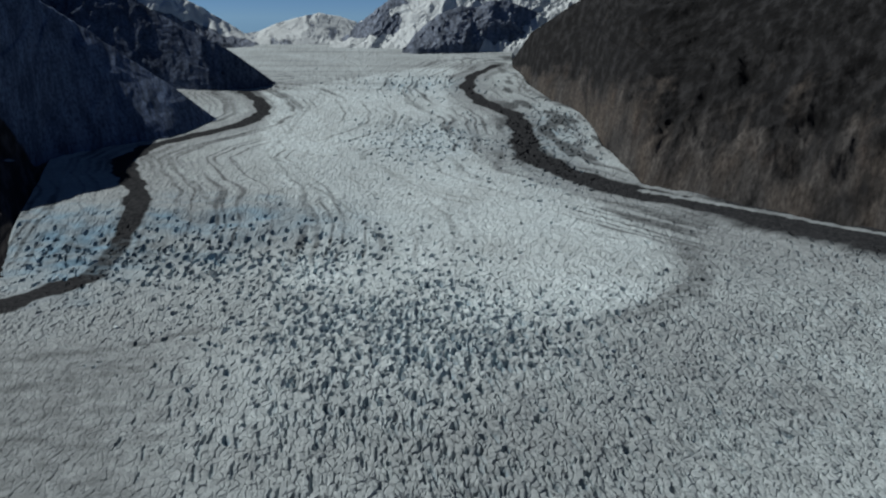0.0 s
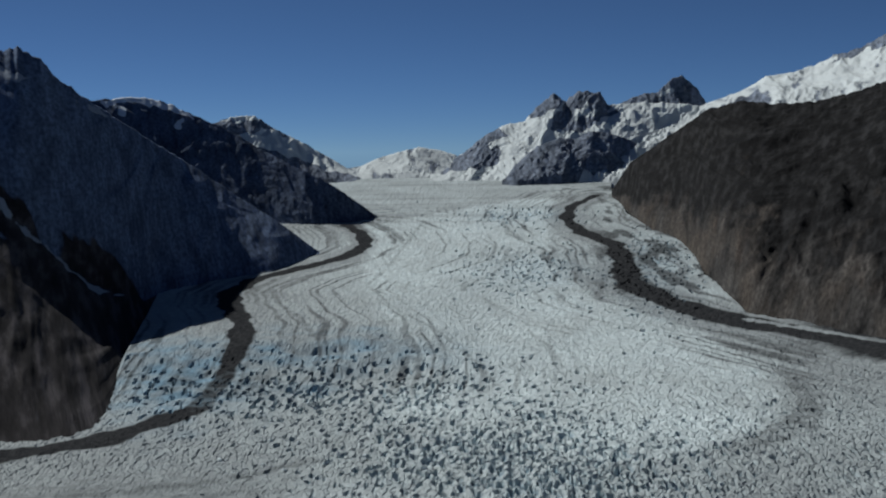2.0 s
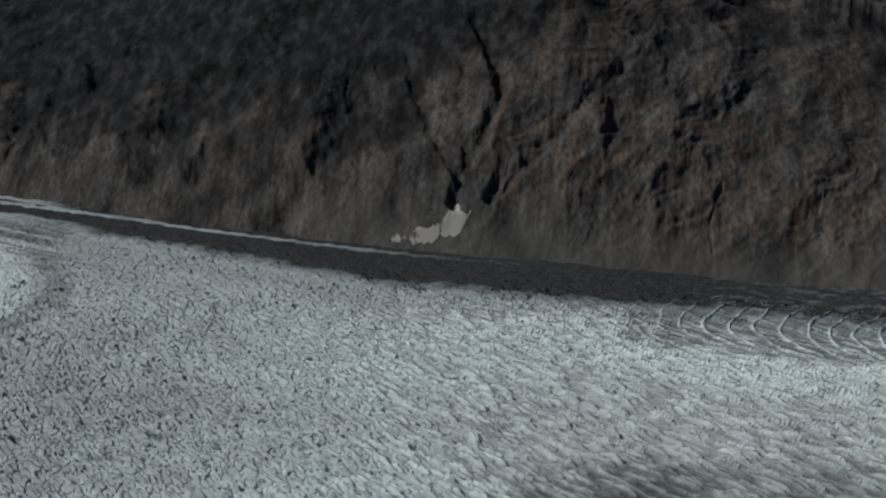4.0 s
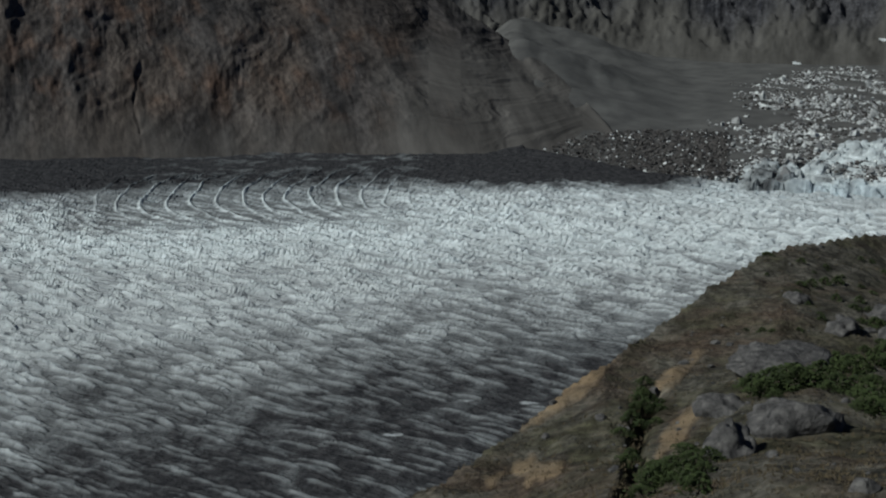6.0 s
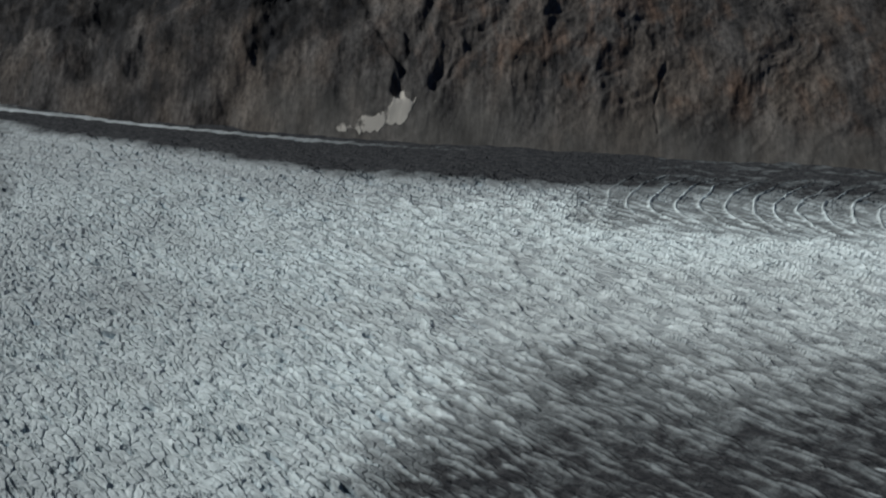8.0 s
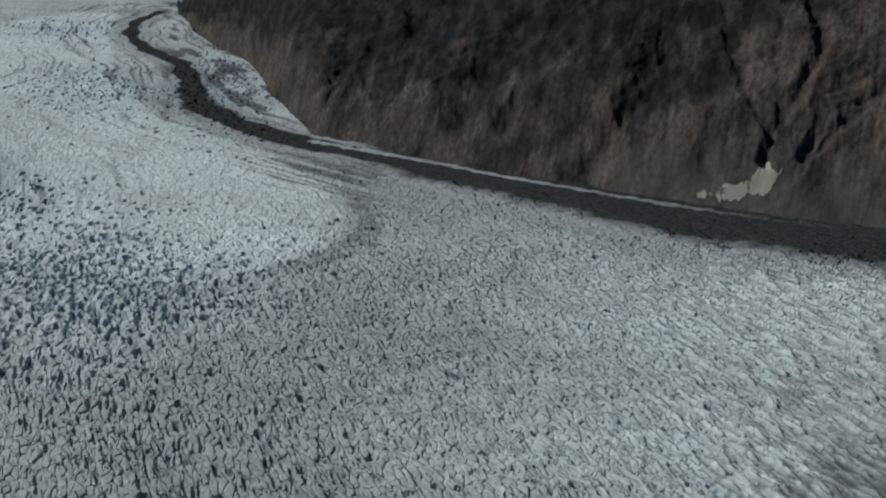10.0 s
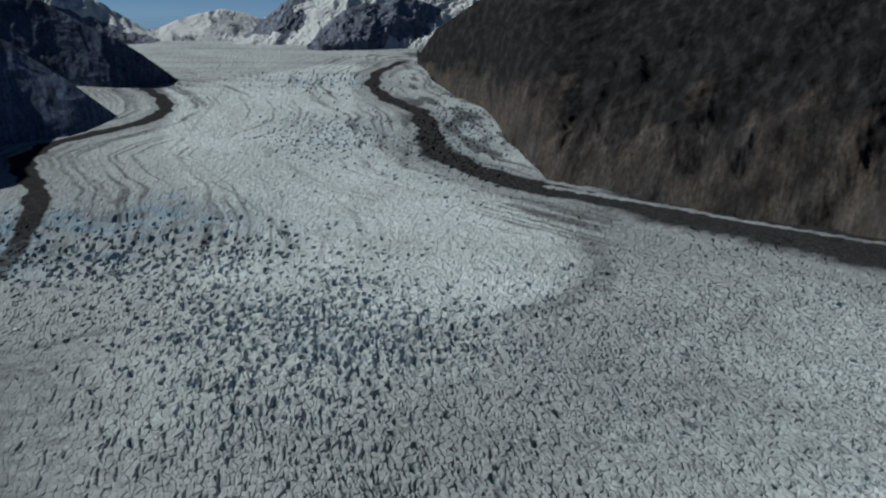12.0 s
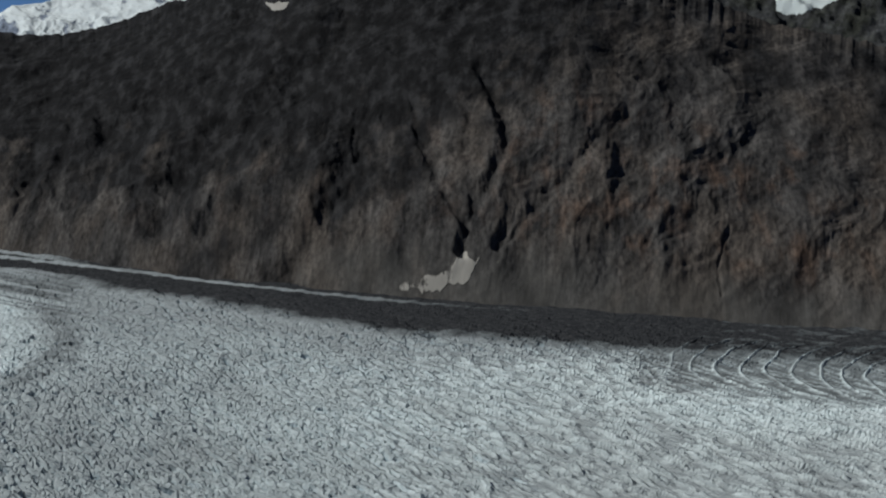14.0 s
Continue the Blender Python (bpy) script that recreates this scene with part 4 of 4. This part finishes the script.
def hull_mesh(name, count, size, material, seed):
    """An angular lump: the hull of random points, its base cut flat."""
    r = random.Random(seed)
    bm = bmesh.new()
    for _ in range(count):
        p = Vector((r.gauss(0, 1), r.gauss(0, 1), r.gauss(0, 1))).normalized() * r.uniform(0.75, 1.0)
        bm.verts.new((p.x * size[0], p.y * size[1], max(p.z, -0.35) * size[2]))
    bmesh.ops.convex_hull(bm, input=list(bm.verts))
    loose = [v for v in bm.verts if not v.link_faces]
    bmesh.ops.delete(bm, geom=loose, context="VERTS")
    me = bpy.data.meshes.new(name)
    bm.to_mesh(me)
    bm.free()
    me.materials.append(material)
    return me


def bed_height(b, r):
    """Height of the lake bed and of the slope behind it."""
    bb, rr = np.array([b]), np.array([r])
    slope = np.interp(b, [p[0] for p in EAST_BASE], [p[1] for p in EAST_BASE])
    return float(np.interp(b, [58, 62], [-30, 0])) + max(0.0, r - slope) * 0.12


# ---- broken ice beyond the glacier ----
ib, ir = np.meshgrid(np.arange(67.0, 88.0, 0.06), np.linspace(1380, 2050, 190))
ix, iy = np.sin(np.radians(ib)) * ir, np.cos(np.radians(ib)) * ir
rise = soft_step(70.5, 72.5, ib) * soft_step(1385, 1405, ir + 12 * fractal(ix / 25, iy / 25, 3, 201)) * soft_step(0, -60, ir - np.interp(ib, [67, 74, 76, 80, 88], [1560, 1560, 1720, 1880, 1960]) + 40 * fractal(ix / 60, iy / 60, 3, 202))
i1, i2, itag = cells(ix / 14, iy / 20, 203)
j1, j2, jtag = cells(ix / 7, iy / 9, 204)
iz = -14 + rise * (22 + 9 * (itag - 0.4) - 7 * soft_step(0.3, 0.0, i2 - i1) + 4 * (jtag - 0.5))
grime = 0.62 + 0.5 * fractal(ix / 50, iy / 50, 4, 205) + 0.4 * soft_step(76, 72, ib)
tongue = sheet("ice_front", ix, iy, iz, ICE, {"debris_and_shade": grime * 0.5, "blue": 0.25 * soft_step(1440, 1400, ir) * soft_step(72, 75, ib), "dust_and_shade": 0.12 + 0 * iz}, None, False)
tagged(tongue, "white and dirty shattered ice cliff", "ice cliff", kind="structure")

block_meshes = [hull_mesh("ice_block", 14, (1.0, rng.uniform(0.6, 0.9), rng.uniform(0.6, 1.1)), BLOCK_ICE, 300 + k) for k in range(9)]
field = [tuple(p) for p in plan_xy(ICE_FIELD)]
field_x, field_y = np.array(field).T


def field_spots(count, spread, base, seed):
    """Places strewn over the ice field, thicker in some parts than in others."""
    g = np.random.RandomState(seed)
    x, y = g.uniform(field_x.min(), field_x.max(), 40 * count), g.uniform(field_y.min(), field_y.max(), 40 * count)
    x, y = (q[inside(x, y, field)] for q in (x, y))
    ragged = 1.0 + 1.2 * grain(x / 70, y / 70, 209)
    x, y = x + ragged * g.normal(0, spread, len(x)), y + ragged * g.normal(0, spread, len(y))
    ok = (g.uniform(0, 1, len(x)) < base + 1.2 * grain(x / 60, y / 90, 210)) & (np.hypot(x, y) > 1435) & (np.degrees(np.arctan2(x, y)) < 83)
    return list(zip(x[ok][:count].tolist(), y[ok][:count].tolist()))


for x, y in field_spots(300, 16, 0.7, 22):
    b, r = math.degrees(math.atan2(x, y)), math.hypot(x, y)
    size = rng.uniform(2.8, 5.5) if rng.random() < 0.8 else rng.uniform(6, 10)
    z = bed_height(b, r) + size * 0.15
    if r < 1560 and b > 72:
        z += 8
    ob = new("ice_block", rng.choice(block_meshes))
    ob.matrix_basis = Matrix.LocRotScale((x, y, z), Euler((rng.uniform(-0.2, 0.2), rng.uniform(-0.2, 0.2), rng.uniform(0, 6.28))), (size, size, size * rng.uniform(0.9, 1.6)))
    tagged(ob, "angular white and grey block of stranded ice", "ice block", "stranded ice blocks")


def scatter(name, count, where, size, material, label, category, seed, points=8):
    """Many small lumps as one mesh."""
    r = random.Random(seed)
    shapes = []
    for k in range(6):
        me = hull_mesh("lump", points, (1, 0.8, 0.8), material, seed + k)
        co = np.array([v.co[:] for v in me.vertices])
        faces = [tuple(f.vertices) for f in me.polygons]
        shapes.append((co, faces))
        bpy.data.meshes.remove(me)
    verts, faces = [], []
    for at in where(count, r):
        co, fs = r.choice(shapes)
        s, a = r.uniform(*size), r.uniform(0, 6.28)
        c, d = math.cos(a) * s, math.sin(a) * s
        n = len(verts)
        verts.extend((at[0] + c * p[0] - d * p[1], at[1] + d * p[0] + c * p[1], at[2] + s * p[2]) for p in co)
        faces.extend(tuple(n + i for i in f) for f in fs)
    me = bpy.data.meshes.new(name)
    me.from_pydata(verts, [], faces)
    me.materials.append(material)
    return tagged(new(name, me), label, category, kind="stuff")


def field_place(count, r):
    for x, y in field_spots(count, 15, 0.3, r.randrange(9999)):
        b, d = math.degrees(math.atan2(x, y)), math.hypot(x, y)
        yield x, y, bed_height(b, d) + (8 if d < 1560 and b > 72 else 0.3)


def debris_place(count, r):
    while count > 0:
        b, d = r.uniform(60, 71), r.uniform(1440, 1760)
        if r.random() < (71 - b) / 13 or d > np.interp(b, [60, 62.8, 65, 71], [1470, 1590, 1730, 1800]):
            continue
        count -= 1
        yield math.sin(math.radians(b)) * d, math.cos(math.radians(b)) * d, bed_height(b, d) + 4


scatter("ice_rubble", 11000, field_place, (0.9, 4.6), RUBBLE_ICE, "small broken ice rubble on the lake bed", "ice rubble", 400)
ROCK_RUBBLE = simple("dark_rubble", [(0.3, (0.03, 0.03, 0.03)), (0.7, (0.09, 0.085, 0.08))], 0.1, 1.0)
scatter("moraine_rubble", 2200, debris_place, (1.5, 5.0), ROCK_RUBBLE, "dark rock rubble at the end of the moraine", "rubble", 430)
scatter("field_rubble", 5200, field_place, (1.2, 5.0), ROCK_RUBBLE, "dark stony rubble between stranded ice", "rubble", 470)
scatter("moraine_ice", 330, debris_place, (1.2, 3.5), RUBBLE_ICE, "white ice lumps in the moraine rubble", "ice rubble", 450)


# ---- seracs standing out of the broken ice ----
SERAC = simple("serac_ice", [(0.3, (0.34, 0.39, 0.42)), (0.55, (0.58, 0.65, 0.67)), (0.75, (0.74, 0.81, 0.82))], 0.2, 1.0, 0.6, 0.35)
serac_meshes = [hull_mesh("serac", 15, (1.0, rng.uniform(0.6, 0.85), rng.uniform(0.9, 1.3)), SERAC, 900 + k) for k in range(8)]
count = 0
while count < 290:
    b, r = rng.gauss(3.5, 5.5), rng.gauss(1130, 130)
    if count % 4 == 0:
        b, r = rng.gauss(-8.5, 3.5), rng.gauss(1520, 90)
    if not (-14 < b < 14 and 930 < r < 1700):
        continue
    x, y = math.sin(math.radians(b)) * r, math.cos(math.radians(b)) * r
    s = rng.uniform(1.8, 4.2)
    ob = part("serac", rng.choice(serac_meshes), ice)
    ob.matrix_basis = Matrix.LocRotScale((x, y, float(ice_height(y)) - 3.0 + 0.3 * s), Euler((rng.uniform(-0.15, 0.15), rng.uniform(-0.15, 0.15), rng.uniform(0, 6.28))), (s, s, s * 1.1))
    count += 1


# ---- the near hillside ----
def hill_place(b, e):
    """Where the line of sight at a bearing and an elevation meets the hillside."""
    r = np.geomspace(35, 420, 500)
    x, y = np.sin(math.radians(b)) * r, np.cos(math.radians(b)) * r
    h = hill_height(np.full_like(r, b), r) + (4.0 * fractal(x / 55, y / 55, 5, 101) + 1.2 * (ridged(x / 14, y / 14, 3, 111) - 0.9) - 1.2) * soft_step(8, 60, r) * 0.5
    hit = np.nonzero(h > 280.0 + r * math.tan(math.radians(e)))[0]
    hit = hit[hit > 0]
    if not len(hit):
        return None
    k = hit[0]
    return Vector((x[k], y[k], h[k])), float(r[k])


def boulder_mesh(seed, size):
    r = random.Random(seed)
    bm = bmesh.new()
    bmesh.ops.create_icosphere(bm, subdivisions=4, radius=1.0)
    shift = Vector((seed * 3.1, seed * 1.7, 0.0))
    for v in bm.verts:
        p = v.co.copy()
        f = 1 + 0.45 * noise.noise(p * 1.1 + shift) + 0.25 * noise.noise(p * 2.3 + shift) + 0.10 * noise.noise(p * 5 + shift) + 0.05 * noise.noise(p * 13 + shift)
        cell = noise.voronoi(p * 1.6 + shift)[0]
        f += 0.30 * (cell[0] - 0.4) - 0.12 * max(0.0, 1 - (cell[1] - cell[0]) * 6)
        v.co = Vector((p.x * size[0], p.y * size[1], max(p.z, -0.5) * size[2])) * f
    me = bpy.data.meshes.new("boulder")
    bm.to_mesh(me)
    bm.free()
    for f in me.polygons:
        f.use_smooth = True
    me.materials.append(GRANITE)
    return me


SIZES = [(7.5, 4.6), (5.0, 5.2), (4.5, 3.2), (6.5, 4.5), (8.5, 2.2), (6.5, 3.2), (4.0, 2.6), (5.0, 2.5), (5.0, 2.6), (4.0, 2.4), (4.5, 2.5), (4.5, 2.6)]
for k, ((b, e), (wide, tall)) in enumerate(zip(BOULDERS, SIZES)):
    spot = hill_place(b, e)
    if spot is None:
        continue
    at, far = spot
    g = far / 130.0 * (1.0 if k < 6 else 0.6)
    ob = new("boulder", boulder_mesh(500 + k, (wide * g * 0.62, wide * g * 0.55, tall * g * 0.72)))
    ob.matrix_basis = Matrix.Translation(at - Vector((0, 0, tall * g * 0.15))) @ pose(0, 0, 0, rng.uniform(-12, 12), rng.uniform(-12, 12), -b + rng.uniform(-20, 20))
    tagged(ob, "large grey weathered boulder set in the turf", "boulder", "boulders on the hillside")

stone_meshes = [hull_mesh("stone", 16, (1, 0.75, 0.6), GRANITE, 600 + k) for k in range(6)]
count = 0
while count < 140:
    b, e = rng.uniform(60, 82), rng.uniform(-24, -11)
    spot = hill_place(b, e)
    if spot is None:
        continue
    s = rng.uniform(0.25, 0.6) if rng.random() < 0.8 else rng.uniform(0.7, 1.5)
    ob = new("stone", rng.choice(stone_meshes))
    ob.matrix_basis = Matrix.LocRotScale(spot[0], Euler((0, 0, rng.uniform(0, 6.28))), (s, s, s))
    tagged(ob, "small pale grey stone lying on the turf", "stone", "stones on the hillside")
    count += 1


def shrub_parts(seed, height, spread):
    """A dwarf conifer: a short bent trunk with limbs and a ragged crown of needle sprays."""
    r = random.Random(seed)
    bm = bmesh.new()
    bmesh.ops.create_cone(bm, segments=6, radius1=0.09 * height, radius2=0.02 * height, depth=height * 0.9, cap_ends=True, matrix=Matrix.Translation((0, 0, height * 0.4)))
    wood = bpy.data.meshes.new("trunk")
    bm.to_mesh(wood)
    bm.free()
    wood.materials.append(BARK)
    limbs = []
    for k in range(4):
        bm = bmesh.new()
        bmesh.ops.create_cone(bm, segments=4, radius1=0.04 * height, radius2=0.01 * height, depth=spread * 0.8, cap_ends=True, matrix=pose(0, 0, r.uniform(0.15, 0.6) * height, 0, 62, 90 * k + r.uniform(-30, 30)) @ Matrix.Translation((0, 0, spread * 0.35)))
        limb = bpy.data.meshes.new("branch")
        bm.to_mesh(limb)
        bm.free()
        limb.materials.append(BARK)
        limbs.append(limb)
    verts, faces = [], []
    for k in range(230):
        z = r.uniform(0.05, 1.0) ** 0.9
        reach = spread * (1 - z) ** 0.7 * r.uniform(0.35, 1.1) + 0.05
        a = r.uniform(0, 6.28)
        c = Vector((math.cos(a) * reach, math.sin(a) * reach, z * height))
        out = Vector((math.cos(a), math.sin(a), r.uniform(-0.1, 0.6))).normalized()
        side = out.cross(Vector((0, 0, 1))).normalized()
        n, s = len(verts), r.uniform(0.14, 0.28)
        verts += [c - out * s * 0.4 - side * s * 0.35, c - out * s * 0.4 + side * s * 0.35, c + out * s, c + Vector((0, 0, s * 0.45))]
        faces += [(n, n + 1, n + 3), (n + 1, n + 2, n + 3), (n + 2, n, n + 3), (n, n + 2, n + 1)]
    crown = bpy.data.meshes.new("crown")
    crown.from_pydata(verts, [], faces)
    crown.materials.append(SHRUB)
    return wood, limbs, crown


BARK = simple("shrub_bark", [(0.3, (0.05, 0.04, 0.03)), (0.7, (0.13, 0.11, 0.09))], 4.0, 0.05)
shrubs = []
for k in range(5):
    wood, limbs, crown = shrub_parts(700 + k, rng.uniform(0.8, 1.3), rng.uniform(1.1, 1.8))
    base = new("dwarf_conifer")
    part("trunk", wood, base)
    for limb in limbs:
        part("branch", limb, base)
    part("crown", crown, base, "dark green needle crown")
    tagged(base, "stunted dark green conifer shrub on the slope", "shrub", "shrubs on the hillside")
    shrubs.append(base)
used = set()
for k, (b0, e0) in enumerate(THICKETS):
    for j in range(11 if k < 17 else 3):
        spot = hill_place(b0 + rng.gauss(0, 0.45), e0 + rng.gauss(0, 0.28))
        if spot is None:
            continue
        kind = rng.randrange(5)
        s = rng.uniform(1.1, 2.3) if k < 8 else rng.uniform(0.8, 1.5)
        m = Matrix.Translation(spot[0] - Vector((0, 0, 0.15))) @ pose(0, 0, 0, rng.uniform(-6, 6), rng.uniform(-6, 6), rng.uniform(0, 360))
        if kind not in used:
            used.add(kind)
            shrubs[kind].matrix_basis = m
        else:
            shrubs[kind].scale = (s, s, s)
            copy_thing(shrubs[kind], m)
            shrubs[kind].scale = (1, 1, 1)


for k in range(70):
    spot = hill_place(rng.uniform(72, 82.5), rng.uniform(-18.5, -12))
    if spot is not None:
        kind, s = rng.randrange(5), rng.uniform(0.5, 1.1)
        shrubs[kind].scale = (s, s, s)
        copy_thing(shrubs[kind], Matrix.Translation(spot[0] - Vector((0, 0, 0.1))) @ pose(0, 0, 0, 0, 0, rng.uniform(0, 360)))
        shrubs[kind].scale = (1, 1, 1)
tuft_rng = np.random.RandomState(17)
tb, tr = tuft_rng.uniform(56, 84, 15000), 22 * np.exp(tuft_rng.uniform(0, 2.9, 15000))
tx, ty = np.sin(np.radians(tb)) * tr, np.cos(np.radians(tb)) * tr
th = hill_height(tb, tr) + (4.0 * fractal(tx / 55, ty / 55, 5, 101) + 1.2 * (ridged(tx / 14, ty / 14, 3, 111) - 0.9) - 1.2) * soft_step(8, 60, tr) * 0.5
tuft_spots = [(float(p), float(q), float(h)) for p, q, h in zip(tx, ty, th)]


TURF = simple("dry_grass", [(0.3, (0.05, 0.04, 0.026)), (0.55, (0.085, 0.068, 0.04)), (0.75, (0.055, 0.06, 0.028))], 0.3, 0.1)
blade_co, blade_faces = [], []
gr = random.Random(801)
for px, py, pz in tuft_spots:
    near = min(1.0, math.hypot(px, py) / 120) * 0.7 + 0.3
    for k in range(7):
        a, h = gr.uniform(0, 6.28), gr.uniform(0.18, 0.42) * near
        d, s = Vector((math.cos(a), math.sin(a), 0)), Vector((-math.sin(a), math.cos(a), 0)) * h * 0.16
        foot = Vector((px, py, pz - 0.05)) + d * gr.uniform(0, 0.35) * near
        n = len(blade_co)
        blade_co += [foot - s, foot + s, foot + d * h * 0.6 + Vector((0, 0, h))]
        blade_faces.append((n, n + 1, n + 2))
blades = bpy.data.meshes.new("grass_tufts")
blades.from_pydata(blade_co, [], blade_faces)
blades.materials.append(TURF)
tagged(new("grass_tufts", blades), "tufts of dry grass and heath", "grass", kind="stuff")
